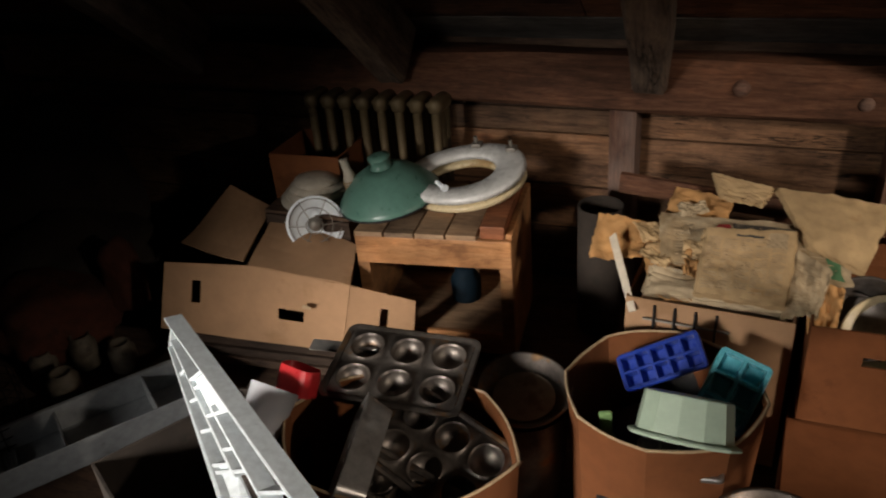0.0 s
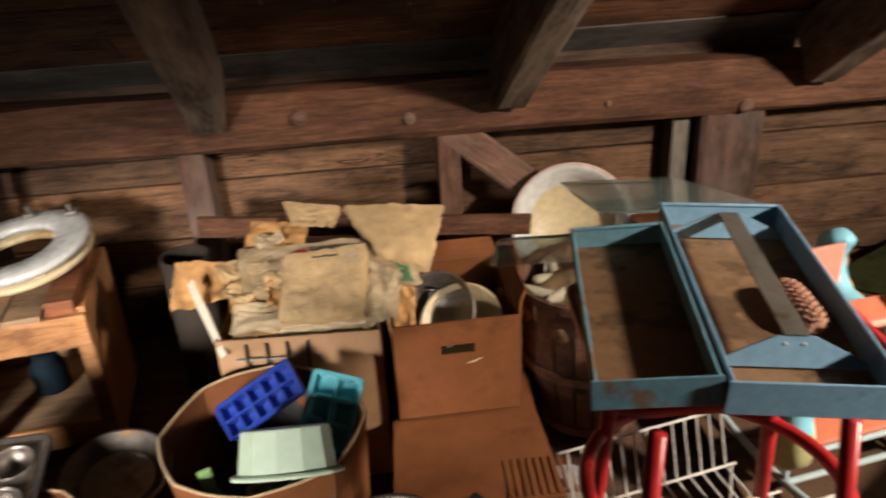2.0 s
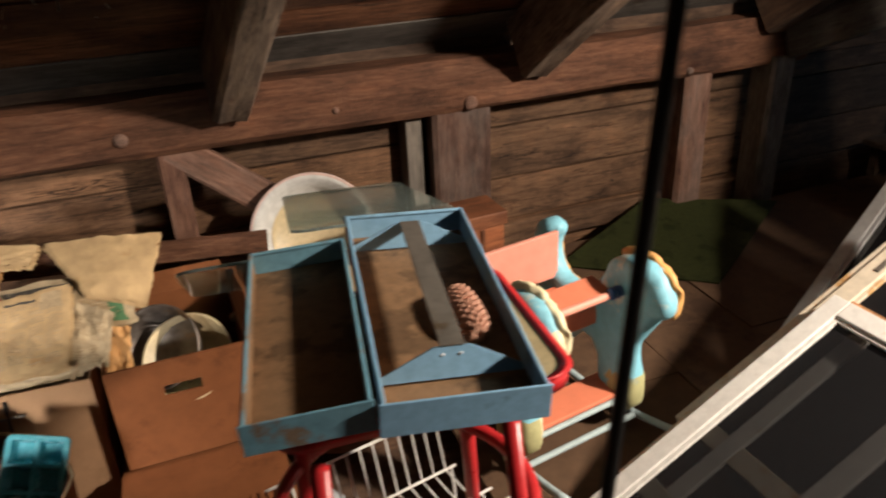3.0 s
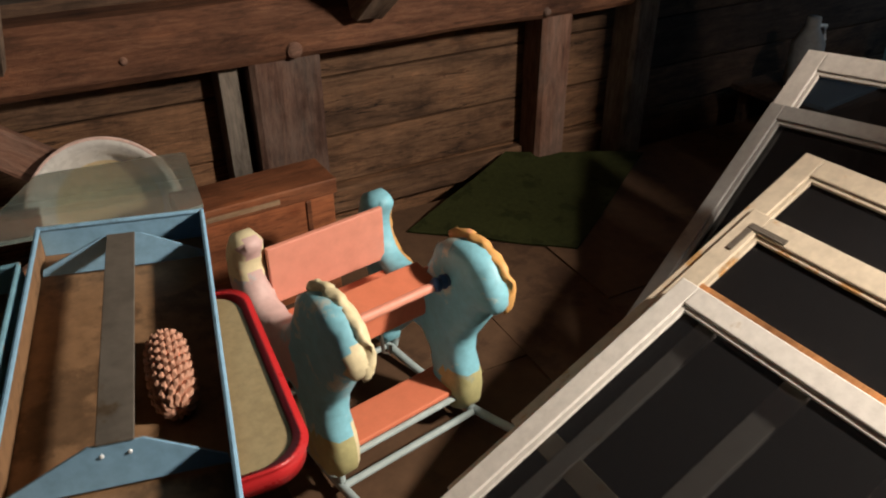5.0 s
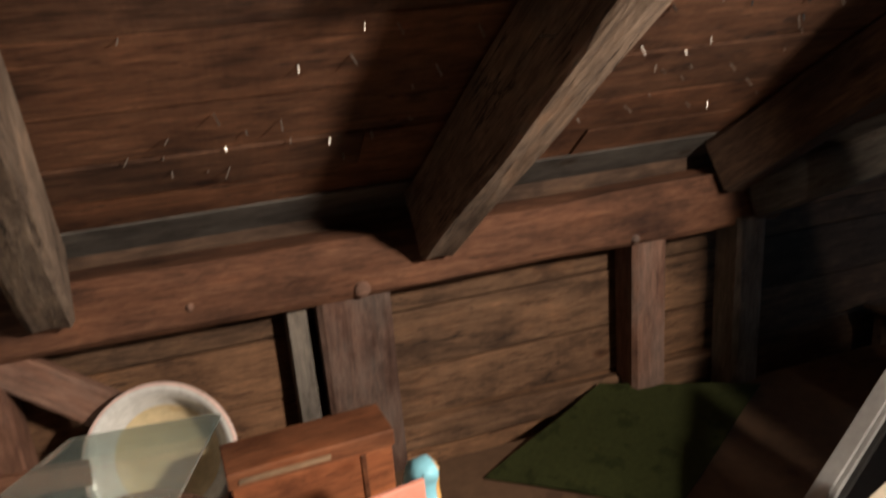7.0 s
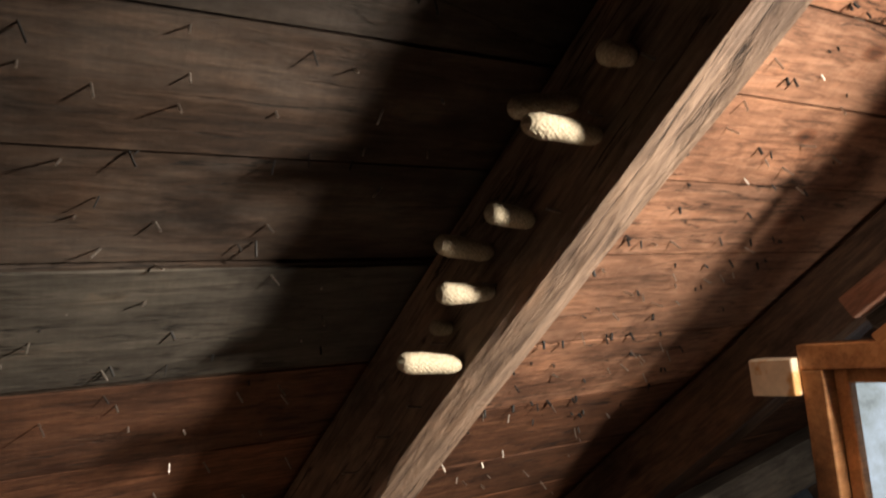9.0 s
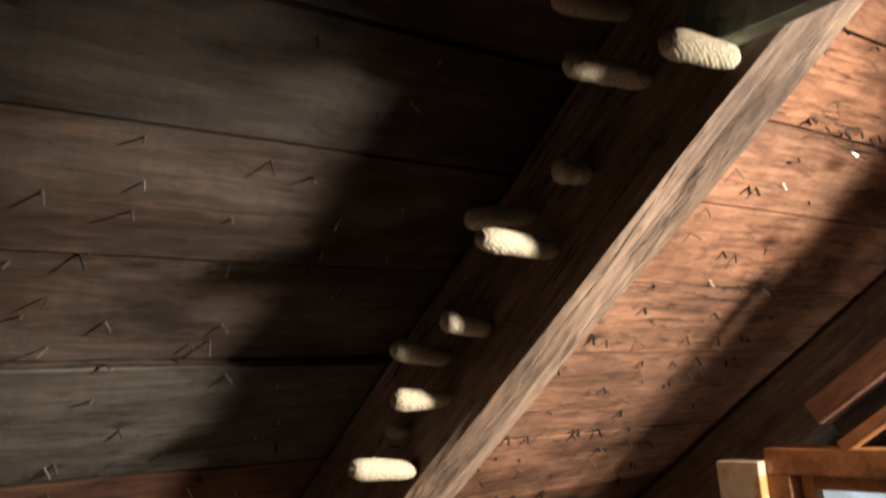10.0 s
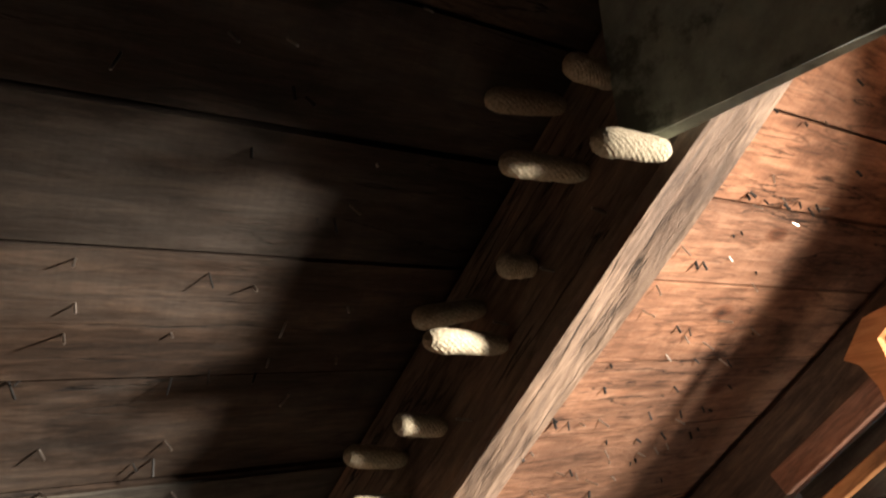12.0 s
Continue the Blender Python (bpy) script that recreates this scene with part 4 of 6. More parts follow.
# sacks and jars in the left corner, their colours darkened for its shade
def lump(name, label, category, c, r, mat, seed, squash=(1, 1, 0.7)):
    bm = bmesh.new()
    bmesh.ops.create_icosphere(bm, subdivisions=4, radius=1.0)
    for v in bm.verts:
        n = v.co.normalized()
        d = 1 + 0.22 * noise.noise(n * 1.6 + Vector((seed, 0, 0))) + 0.10 * noise.noise(n * 4.5 + Vector((0, seed, 0)))
        v.co = Vector((n.x * r * squash[0] * d, n.y * r * squash[1] * d, max(n.z * r * squash[2] * d, -r * squash[2] * 0.6)))
    ob = part(name, bm, mat, None, "", True)
    ob.matrix_world = Matrix.Translation(Vector(c) + Vector((0, 0, r * squash[2] * 0.6)))
    return tagged(ob, label, category)


lump("sack", "slumped sack in the corner, darkened for the shade there", "sack", (-2.45, 2.75, 0), 0.34, M_DARKSTUFF, 1)
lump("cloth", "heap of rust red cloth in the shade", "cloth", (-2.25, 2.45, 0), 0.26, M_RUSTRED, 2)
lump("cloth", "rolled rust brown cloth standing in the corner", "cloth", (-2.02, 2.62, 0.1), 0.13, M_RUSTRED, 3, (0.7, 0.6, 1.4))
lump("sack", "slumped sack in the corner, darkened for the shade there", "sack", (-2.75, 3.0, 0), 0.42, M_DARKSTUFF, 4, (1, 0.8, 1.1))
for k, (x, y, r, h) in enumerate(((-1.93, 2.16, 0.055, 0.11), (-2.0, 2.33, 0.05, 0.14), (-1.84, 2.36, 0.05, 0.12), (-2.12, 2.24, 0.05, 0.1))):
    j = thing("jar", "grimy stoneware jar on the floor, darkened for the shaded corner", "jar", pose(x, y, 0), "jars on the floor")
    part("jar_body", lathe([(r * 0.8, 0), (r, 0.012), (r, h * 0.75), (r * 0.7, h * 0.9), (r * 0.72, h), (r * 0.6, h), (r * 0.58, h * 0.9), (0, h * 0.88)], 24), M_JAR, j, smooth=True)
wr_ = thing("wire_basket", "small dark wire basket on the floor", "basket", pose(-1.98, 1.92, 0))
for k in range(7):
    part("hoop", bent([(0.10 * math.cos(a * math.tau / 20), 0.10 * math.sin(a * math.tau / 20), 0.02 + 0.035 * k) for a in range(20)], 0.002, 5, True), M_BLACK, wr_)
for k in range(12):
    a = k * math.tau / 12
    part("upright_wire", tubem((0.10 * math.cos(a), 0.10 * math.sin(a), 0), (0.10 * math.cos(a), 0.10 * math.sin(a), 0.24), 0.002, 5), M_BLACK, wr_)

# grey compartment tray on the floor
gt = thing("grey_tray", "long grey plastic compartment tray lying on the floor", "tray", along((-1.80, 1.60, 0.0), (-1.36, 2.25, 0.0)))
TL, TW, TH = 0.80, 0.24, 0.10
part("tray_bottom", boxm(0, TL, 0, TW, 0.0, 0.006), M_PLASTICG, gt)
for b in ((0, TL, 0, 0.006, 0.006, TH), (0, TL, TW - 0.006, TW, 0.006, TH), (0, 0.006, 0.006, TW - 0.006, 0.006, TH), (TL - 0.006, TL, 0.006, TW - 0.006, 0.006, TH)):
    part("tray_wall", boxm(*b, 0.002), M_PLASTICG, gt)
for x in (0.33, 0.62):
    part("divider", boxm(x, x + 0.006, 0.006, TW - 0.006, 0.006, TH - 0.012, 0.001), M_PLASTICG, gt)
part("rim", boxm(-0.006, TL + 0.006, TW, TW + 0.012, TH - 0.008, TH, 0.002), M_PLASTICG, gt)
rib = part("ribbed_insert", boxm(0.08, 0.2, 0.03, 0.2, 0.008, 0.02), M_PLASTICG, gt)
for k in range(8):
    part("rib", boxm(0.085 + k * 0.014, 0.09 + k * 0.014, 0.035, 0.195, 0.02, 0.03), M_PLASTICG, gt)

# white plastic rack
wk = thing("white_rack", "white plastic drawer organiser leaning on its edge", "organiser")
R0, R1, L0, L1 = Vector((-0.962, 1.82, 0.716)), Vector((-0.434, 1.50, 0.648)), Vector((-0.992, 1.82, 0.644)), Vector((-0.587, 1.47, 0.628))
RN = (R1 - R0).cross(L0 - R0).normalized()
RN = RN if RN.z > 0 else -RN


def rack_piece(u0, u1, v0, v1, h0, h1):
    """A piece of the tapered organiser: u along it, v from its low to its high edge, h out of its base."""
    bm = bmesh.new()
    vs = [bm.verts.new((L0.lerp(L1, u)).lerp(R0.lerp(R1, u), v) + RN * h) for u in (u0, u1) for v in (v0, v1) for h in (h0, h1)]
    bmesh.ops.convex_hull(bm, input=vs)
    return bm


part("high_edge", rack_piece(-0.06, 1.3, 0.945, 1.0, -0.040, 0.003), M_RACK, wk)
part("low_edge", rack_piece(0, 1.3, 0.0, 0.06, -0.040, 0.0), M_RACK, wk)
part("long_divider", rack_piece(0.0, 0.9, 0.30, 0.345, -0.040, -0.003), M_RACK, wk)
part("long_divider", rack_piece(0.5, 1.3, 0.52, 0.56, -0.040, -0.003), M_RACK, wk)
part("end_wall", rack_piece(-0.012, 0.0, 0.0, 0.94, -0.040, -0.003), M_RACK, wk)
for u, va, vb in ((0.22, 0.0, 0.30), (0.42, 0.0, 0.30), (0.62, 0.0, 0.30), (0.82, 0.05, 0.30), (0.30, 0.345, 0.94), (0.36, 0.345, 0.94), (0.54, 0.345, 0.94), (0.74, 0.345, 0.52), (0.86, 0.0, 0.52), (0.97, 0.56, 0.94), (1.05, 0.05, 0.52)):
    part("cross_divider", rack_piece(u, u + 0.02, max(va, 0.05), vb, -0.040, -0.004), M_RACK, wk)
for u0, u1, va, vb in ((0.31, 0.54, 0.345, 0.94), (0.83, 0.86, 0.05, 0.30), (0.86, 1.3, 0.05, 0.30)):
    part("ledge", rack_piece(u0, u1, va, vb, -0.020, -0.016), M_RACK, wk)
# added support, coloured dark to stand for the shade below the organiser
rest = open_carton("carton", "carton added under the white organiser, shade put into its colour", 0.5, 0.25, 0.58, along((-0.95, 1.50, 0), (-0.50, 1.25, 0)), M_DARKSTUFF)

# clear and red plastic beakers
cup = thing("clear_beaker", "clear ribbed plastic beaker lying on its side", "beaker", pose(-0.815, 1.83, 0.375, -48, 0, -8))
part("beaker_wall", lathe([(0.0, 0), (0.046, 0.0), (0.052, 0.02), (0.064, 0.15), (0.066, 0.15), (0.0635, 0.15), (0.0505, 0.02), (0.0, 0.006)], 28), M_CLEAR, cup, smooth=True)
rc = thing("red_and_white_cup", "red and white plastic scoop beside the beaker", "scoop", pose(-0.775, 1.985, 0.43, -30, 0, -12))
part("scoop_red", slab(rect_round(0.09, 0.05, 0.018), 0, 0.012, 0.002), M_PLASTICW, rc)
part("scoop_wall", ring_plate(rect_round(0.11, 0.07, 0.025), rect_round(0.10, 0.06, 0.022), 0.0, 0.07), M_RED, rc)
# another added support, dark in place of the shade beneath the beakers
open_carton("carton", "low carton added under the plastic beakers, shade put into its colour", 0.3, 0.30, 0.31, pose(-1.03, 1.78, 0, 0, 0, 4), M_DARKSTUFF)

# box of baking tins
def round_carton(name, label, c, r, h, mat, sides=9, seed=0, squash=0.9):
    ob = thing(name, label, "box", Matrix.Translation(c))
    bm = bmesh.new()
    n = 48
    rings = []
    for rr, z in ((r * 0.92, 0), (r * 0.95, h * 0.5), (r, h), (r - 0.007, h), (r * 0.95 - 0.007, h * 0.5), (r * 0.92 - 0.007, 0.006)):
        ring = []
        for k in range(n):
            a = k * math.tau / n
            seg = math.tau / sides
            flat = math.cos(seg / 2) / math.cos((a % seg) - seg / 2)
            d = rr * (0.45 + 0.55 * flat)
            top = 0.014 * noise.noise(Vector((math.cos(a) * 1.5, math.sin(a) * 1.5, seed))) if z >= h else 0
            ring.append(bm.verts.new((d * math.cos(a), d * math.sin(a) * squash, z + top)))
        rings.append(ring)
    for A, B in zip(rings, rings[1:]):
        for k in range(n):
            bm.faces.new((A[k], A[(k + 1) % n], B[(k + 1) % n], B[k]))
    bm.faces.new(rings[0])
    bm.faces.new(rings[-1])
    top = [v.co.copy() for v in rings[2]]
    part("drum_wall", bm, mat, ob)
    part("rim", bent([p + Vector((0, 0, 0.001)) for p in top], 0.004, 6, True), M_CORE, ob, "worn pale cut edge", True)
    part("bottom_disc", lathe([(0, 0.008), (r * 0.8, 0.008), (r * 0.8, 0.012), (0, 0.012)], 28, squash), mat, ob)
    return ob


round_carton("tin_carton", "worn brown carton crammed with baking tins", (-0.46, 1.93, 0), 0.31, 0.42, M_CARDD, 6, 3, 0.78)


def muffin_tin(name, label, m, cols, rows, mat, pitch=0.1, r=0.038, depth=0.035, group=""):
    ob = thing(name, label, "muffin tin", m, group)
    W, Dp = cols * pitch + 0.025, rows * pitch + 0.025
    bm = bmesh.new()
    n = 24
    # sheet with round cups pressed into it
    for i in range(cols):
        for j in range(rows):
            cx, cy = (i + 0.5 - cols / 2) * pitch, (j + 0.5 - rows / 2) * pitch
            sq = []
            for k in range(n):
                a = math.tau * k / n
                f = 1 / max(abs(math.cos(a)), abs(math.sin(a)))
                sq.append((cx + math.cos(a) * f * pitch / 2, cy + math.sin(a) * f * pitch / 2))
            rings = [[bm.verts.new((x, y, 0)) for x, y in sq]]
            for rr, z in ((r * 1.08, 0.0), (r * 1.08, 0.003), (r, 0.002), (r * 0.95, -0.006), (r * 0.78, -depth), (0.001, -depth - 0.001)):
                rings.append([bm.verts.new((cx + math.cos(math.tau * k / n) * rr, cy + math.sin(math.tau * k / n) * rr, z)) for k in range(n)])
            for A, B in zip(rings, rings[1:]):
                for k in range(n):
                    bm.faces.new((A[k], A[(k + 1) % n], B[(k + 1) % n], B[k]))
    bmesh.ops.remove_doubles(bm, verts=bm.verts[:], dist=1e-4)
    part("cup_sheet", bm, mat, ob, smooth=True)
    part("rim", ring_plate(rect_round(W + 0.012, Dp + 0.012, 0.03), rect_round(W - 0.02, Dp - 0.02, 0.02), -0.006, 0.003), mat, ob)
    return ob


muffin_tin("muffin_tin", "dark baked-on muffin tin lying across the carton", pose(-0.54, 2.14, 0.45, 10, 2, 6), 3, 2, M_TIN, 0.116, 0.045, group="muffin tins")
muffin_tin("muffin_tin", "dark muffin tin slipped down inside the carton", pose(-0.36, 1.95, 0.37, 14, 10, -18), 3, 2, M_TIN, 0.105, 0.042, group="muffin tins")
muffin_tin("muffin_tin", "dark muffin tin slipped down inside the carton", pose(-0.40, 1.80, 0.30, 24, 8, -12), 3, 2, M_TIN, 0.10, 0.04, group="muffin tins")


def loaf_pan(name, label, m, w, l, h, mat):
    ob = thing(name, label, "loaf pan", m)
    bm = bmesh.new()
    prof = [(rect_round(w * 0.84, l * 0.9, 0.015), 0.0), (rect_round(w, l, 0.02), h), (rect_round(w + 0.014, l + 0.014, 0.024), h), (rect_round(w + 0.014, l + 0.014, 0.024), h - 0.005), (rect_round(w + 0.003, l + 0.003, 0.02), h - 0.005), (rect_round(w * 0.84 + 0.003, l * 0.9 + 0.003, 0.016), -0.002)]
    rings = [[bm.verts.new((x, y, z)) for x, y in o] for o, z in prof]
    n = len(rings[0])
    for A, B in zip(rings, rings[1:]):
        for k in range(n):
            bm.faces.new((A[k], A[(k + 1) % n], B[(k + 1) % n], B[k]))
    bm.faces.new(rings[0])
    bm.faces.new(rings[-1])
    part("pan_shell", bm, mat, ob, smooth=False)
    return ob


loaf_pan("loaf_pan", "dull aluminium loaf pan tipped up among the tins", pose(-0.49, 1.86, 0.39, 26, -58, -14), 0.11, 0.27, 0.07, M_ALU)
cp = thing("cake_pan", "round dark-rimmed cake pan leaning on the carton", "cake pan", pose(-0.245, 2.27, 0.31, 10, 4, 0))
part("pan_shell", lathe([(0, 0.004), (0.105, 0.004), (0.122, 0.045), (0.132, 0.047), (0.132, 0.042), (0.124, 0.04), (0.108, 0), (0, 0)], 40), M_TIN, cp, smooth=True)
part("inner_disc", lathe([(0, 0.006), (0.085, 0.006), (0.085, 0.012), (0, 0.013)], 32), M_STONE, cp)
stand = thing("tin_bucket", "dark tin bucket under the cake pan", "bucket", pose(-0.245, 2.27, 0))
part("bucket_wall", lathe([(0.10, 0), (0.125, 0.30), (0.120, 0.30), (0.096, 0.006)], 32), M_TIN, stand, smooth=True)
lid2 = thing("flat_spatula", "bright metal spatula end lying by the tins", "spatula", pose(-0.84, 2.16, 0.43, 12, 0, 8))
part("blade", boxm(0, 0.09, 0, 0.04, 0, 0.003, 0.001), M_ALU, lid2)
part("handle", tubem((0.09, 0.02, 0.0015), (0.2, 0.02, 0.0015), 0.006), M_ALU, lid2)

# cardboard drum of ice trays
# the drum takes the darker cardboard in place of the shadow on it
round_carton("cardboard_drum", "round brown cardboard drum of kitchen plastics, darkened for its shade", (0.115, 2.29, 0), 0.248, 0.42, M_CARDD, 8, 5, 0.98)
# one black lump fills the drum below the trays
fill = lump("dark_filling", "black lump filling the drum below the plastics", "plastics", (0.115, 2.27, 0.10), 0.20, M_BLACK, 9, (1, 1, 0.6))


def ice_tray(name, label, m, cols, rows, mat, cell=0.042, depth=0.032):
    ob = thing(name, label, "ice tray", m, "ice cube trays")
    W, Dp = cols * cell, rows * cell
    bm = bmesh.new()
    for i in range(cols):
        for j in range(rows):
            x0, y0 = i * cell - W / 2, j * cell - Dp / 2
            o = [(x0, y0), (x0 + cell, y0), (x0 + cell, y0 + cell), (x0, y0 + cell)]
            cx, cy = x0 + cell / 2, y0 + cell / 2
            rings = [[bm.verts.new((x, y, 0)) for x, y in o]]
            for f, z in ((0.88, 0.0), (0.82, -0.004), (0.66, -depth), (0.5, -depth - 0.002)):
                rings.append([bm.verts.new((cx + (x - cx) * f, cy + (y - cy) * f, z)) for x, y in o])
            for A, B in zip(rings, rings[1:]):
                for k in range(4):
                    bm.faces.new((A[k], A[(k + 1) % 4], B[(k + 1) % 4], B[k]))
            bm.faces.new(rings[-1])
    bmesh.ops.remove_doubles(bm, verts=bm.verts[:], dist=1e-4)
    part("cell_sheet", bm, mat, ob)
    part("tray_rim", ring_plate(rect_round(W + 0.016, Dp + 0.016, 0.014), rect_round(W - 0.002, Dp - 0.002, 0.004), -0.012, 0.001), mat, ob)
    return ob


ice_tray("ice_tray", "cobalt blue plastic ice cube tray leaning in the drum", pose(0.095, 2.385, 0.425, 46, -30, 6), 5, 2, M_BLUE, 0.043)
ice_tray("ice_tray", "aqua plastic ice cube tray leaning in the drum", pose(0.275, 2.325, 0.415, 50, 12, -14), 2, 3, M_CYAN, 0.058)
ice_tray("ice_tray", "pale grey plastic ice cube tray at the bottom of the heap", pose(0.18, 2.14, 0.335, 10, -4, 6), 4, 2, M_ALU, 0.046)
tub = thing("mint_tub", "faceted mint green plastic tub tipped on its side", "tub", pose(0.185, 2.155, 0.445, -36, -4, -6))
bm = bmesh.new()
pts = [[bm.verts.new((math.cos(k * math.tau / 12) * r * 1.05, math.sin(k * math.tau / 12) * r * 0.72, z)) for k in range(12)] for r, z in ((0.118, -0.052), (0.118, -0.04), (0.108, -0.038), (0.098, 0.052), (0.094, 0.055))]
for A, B in zip(pts, pts[1:]):
    for k in range(12):
        bm.faces.new((A[k], A[(k + 1) % 12], B[(k + 1) % 12], B[k]))
bm.faces.new(pts[0]), bm.faces.new(pts[-1])
part("tub_wall", bm, M_MINT, tub)
part("rim", bent([(math.cos(k * math.tau / 12) * 0.126, math.sin(k * math.tau / 12) * 0.087, -0.046) for k in range(12)], 0.005, 6, True), M_MINT, tub)
gs = thing("plastic_scoop", "green plastic scoop poking out of the drum", "scoop", pose(0.0, 2.17, 0.32, 12, -4, 20))
part("grip", boxm(-0.016, 0.016, -0.006, 0.006, 0, 0.11, 0.005), M_LEAF, gs)
part("knob", lathe([(0.0, -0.02), (0.024, -0.015), (0.024, 0.005), (0, 0.01)], 12), M_LEAF, gs)

# newspaper carton
nb = open_carton("newspaper_carton", "brown carton overflowing with old yellowed newspapers", 0.44, 0.42, 0.50, pose(-0.03, 2.56, 0, 0, 0, -3), M_CARD)
part("white_edge_strip", panel((-0.085, 0.14, 0.60), (-0.07, 0.15, 0.615), (0.035, -0.02, 0.47), (0.015, -0.02, 0.46), 0.006, 4, 6, 0.004, 9), M_SCREENC, nb, "pale folded carton edge")


def leaf(label, a, b, c, d, mat, seed, wave=0.010, layers=2, columns=0, lines=0, droop=0.0):
    """A folded newspaper between four corners: creased sheets one on another, with columns of unreadable print."""
    a, b, c, d = (Vector(p) for p in (a, b, c, d))
    nrm = (b - a).cross(d - a).normalized()
    nrm = nrm if nrm.z > 0 else -nrm

    def at(u, v, h, k=0):
        p = (a * (1 - u) + b * u) * (1 - v) + (d * (1 - u) + c * u) * v
        q = Vector((u * 2.1 + seed * 3.7, v * 2.1 + seed, seed * 1.3 + k * 0.15))
        bow = wave * (noise.noise(q) + 0.9 * (0.5 - abs(noise.noise(q * 2.3))) + 0.35 * (0.4 - abs(noise.noise(q * 6.1))))
        edge = 0.006 * noise.noise(Vector((u * 9 + seed, v * 9, k * 2.0 + seed)))
        p = p + (b - a).normalized() * edge + (d - a).normalized() * edge
        return p + nrm * (h + bow) - Vector((0, 0, droop * v * v + 0.012 * max(0.0, abs(u - 0.5) - 0.4)))

    bm = bmesh.new()
    nx, ny = 22, 18
    faces = []
    for k in range(layers):
        for h in (0.004 * k, 0.004 * k + 0.0012):
            g = [[bm.verts.new(at(i / nx + 0.02 * math.sin(k * 2.1 + seed), j / ny + 0.02 * math.cos(k * 3.3), h, k)) for j in range(ny + 1)] for i in range(nx + 1)]
            for i in range(nx):
                for j in range(ny):
                    bm.faces.new((g[i][j], g[i + 1][j], g[i + 1][j + 1], g[i][j + 1]))
            if faces:
                e = 0 if len(faces) % 2 else nx
                for j in range(ny):
                    bm.faces.new((faces[-1][e][j], faces[-1][e][j + 1], g[e][j + 1], g[e][j]))
            faces.append(g)
    ob = tagged(part("newspaper", bm, mat, None, "", True), label, "newspaper", "old newspapers")
    if columns:
        rr = random.Random(seed)
        tb = bmesh.new()
        k = layers - 1
        du, dv = 0.02 * math.sin(k * 2.1 + seed), 0.02 * math.cos(k * 3.3)
        for col in range(columns):
            u0, u1 = 0.05 + 0.9 * col / columns, 0.05 + 0.9 * (col + 0.86) / columns
            for ln in range(lines):
                if rr.random() < 0.12:
                    continue
                v0 = 0.14 + 0.8 * ln / lines
                v1 = v0 + 0.36 / lines
                ue = u1 if rr.random() < 0.75 else u0 + (u1 - u0) * rr.uniform(0.3, 0.9)
                row = [(tb.verts.new(at(u0 + (ue - u0) * i / 5 + du, v0 + dv, 0.004 * k + 0.0026, k)), tb.verts.new(at(u0 + (ue - u0) * i / 5 + du, v1 + dv, 0.004 * k + 0.0026, k))) for i in range(6)]
                for p, q in zip(row, row[1:]):
                    tb.faces.new((p[0], p[1], q[1], q[0]))
        part("print", tb, M_INKGREY, ob, "faded grey columns of print")

    def patch(name, u0, u1, v0, v1, mat_, label_):
        pb = bmesh.new()
        k = layers - 1
        g = [[pb.verts.new(at(u0 + (u1 - u0) * i / 6 + 0.02 * math.sin(k * 2.1 + seed), v0 + (v1 - v0) * j / 6 + 0.02 * math.cos(k * 3.3), 0.004 * k + 0.0034, k)) for j in range(7)] for i in range(7)]
        for i in range(6):
            for j in range(6):
                pb.faces.new((g[i][j], g[i + 1][j], g[i + 1][j + 1], g[i][j + 1]))
        part(name, pb, mat_, ob, label_)

    return ob, patch


leaf("crumpled brown kraft paper at the carton's corner", (-0.165, 2.835, 0.600), (-0.015, 2.820, 0.600), (-0.010, 2.69, 0.548), (-0.165, 2.69, 0.535), M_KRAFT, 1, 0.017, 2)
leaf("brown kraft wrapping paper standing behind the newspapers", (0.045, 2.97, 0.660), (0.215, 2.935, 0.645), (0.20, 2.82, 0.592), (0.025, 2.835, 0.592), M_KRAFT, 2, 0.014, 2)
leaf("dark browned newspaper folded into the carton", (-0.03, 2.80, 0.570), (0.09, 2.77, 0.570), (0.145, 2.57, 0.500), (0.035, 2.575, 0.495), M_KRAFT, 3, 0.018, 3, 2, 12)
big, mark = leaf("wide greyed newspaper with a coloured picture", (0.020, 2.845, 0.622), (0.500, 2.850, 0.628), (0.530, 2.660, 0.555), (0.050, 2.680, 0.560), M_PAPERG, 4, 0.014, 3, 6, 22)
mark("picture", 0.40, 0.74, 0.10, 0.34, M_INK, "dark printed picture")
mark("red_picture", 0.31, 0.385, 0.14, 0.36, M_INKRED, "red printed spot")
mark("green_border", 0.88, 0.95, 0.35, 0.92, M_INKGREEN, "green printed border")
mark("green_border", 0.74, 0.82, 0.10, 0.22, M_INKGREEN, "green printed border")
leaf("pale newspaper sheet hanging towards the next carton", (0.385, 2.755, 0.602), (0.485, 2.68, 0.575), (0.455, 2.555, 0.520), (0.372, 2.535, 0.515), M_PAPERG, 5, 0.014, 3, 2, 20)
mid_, mark = leaf("yellowed newspaper front page on top of the heap", (0.158, 2.755, 0.622), (0.392, 2.770, 0.632), (0.378, 2.535, 0.538), (0.152, 2.550, 0.540), M_PAPER, 6, 0.012, 4, 5, 30)
mark("headline", 0.36, 0.66, 0.10, 0.135, M_INK, "printed headline bar")
mark("picture", 0.70, 0.92, 0.06, 0.26, M_INKGREY, "grey printed picture")
leaf("broad folded newspaper draped over the carton's edge", (0.325, 2.955, 0.685), (0.625, 2.915, 0.668), (0.560, 2.700, 0.580), (0.420, 2.760, 0.610), M_PAPER, 7, 0.012, 4, 0, 0, 0.01)
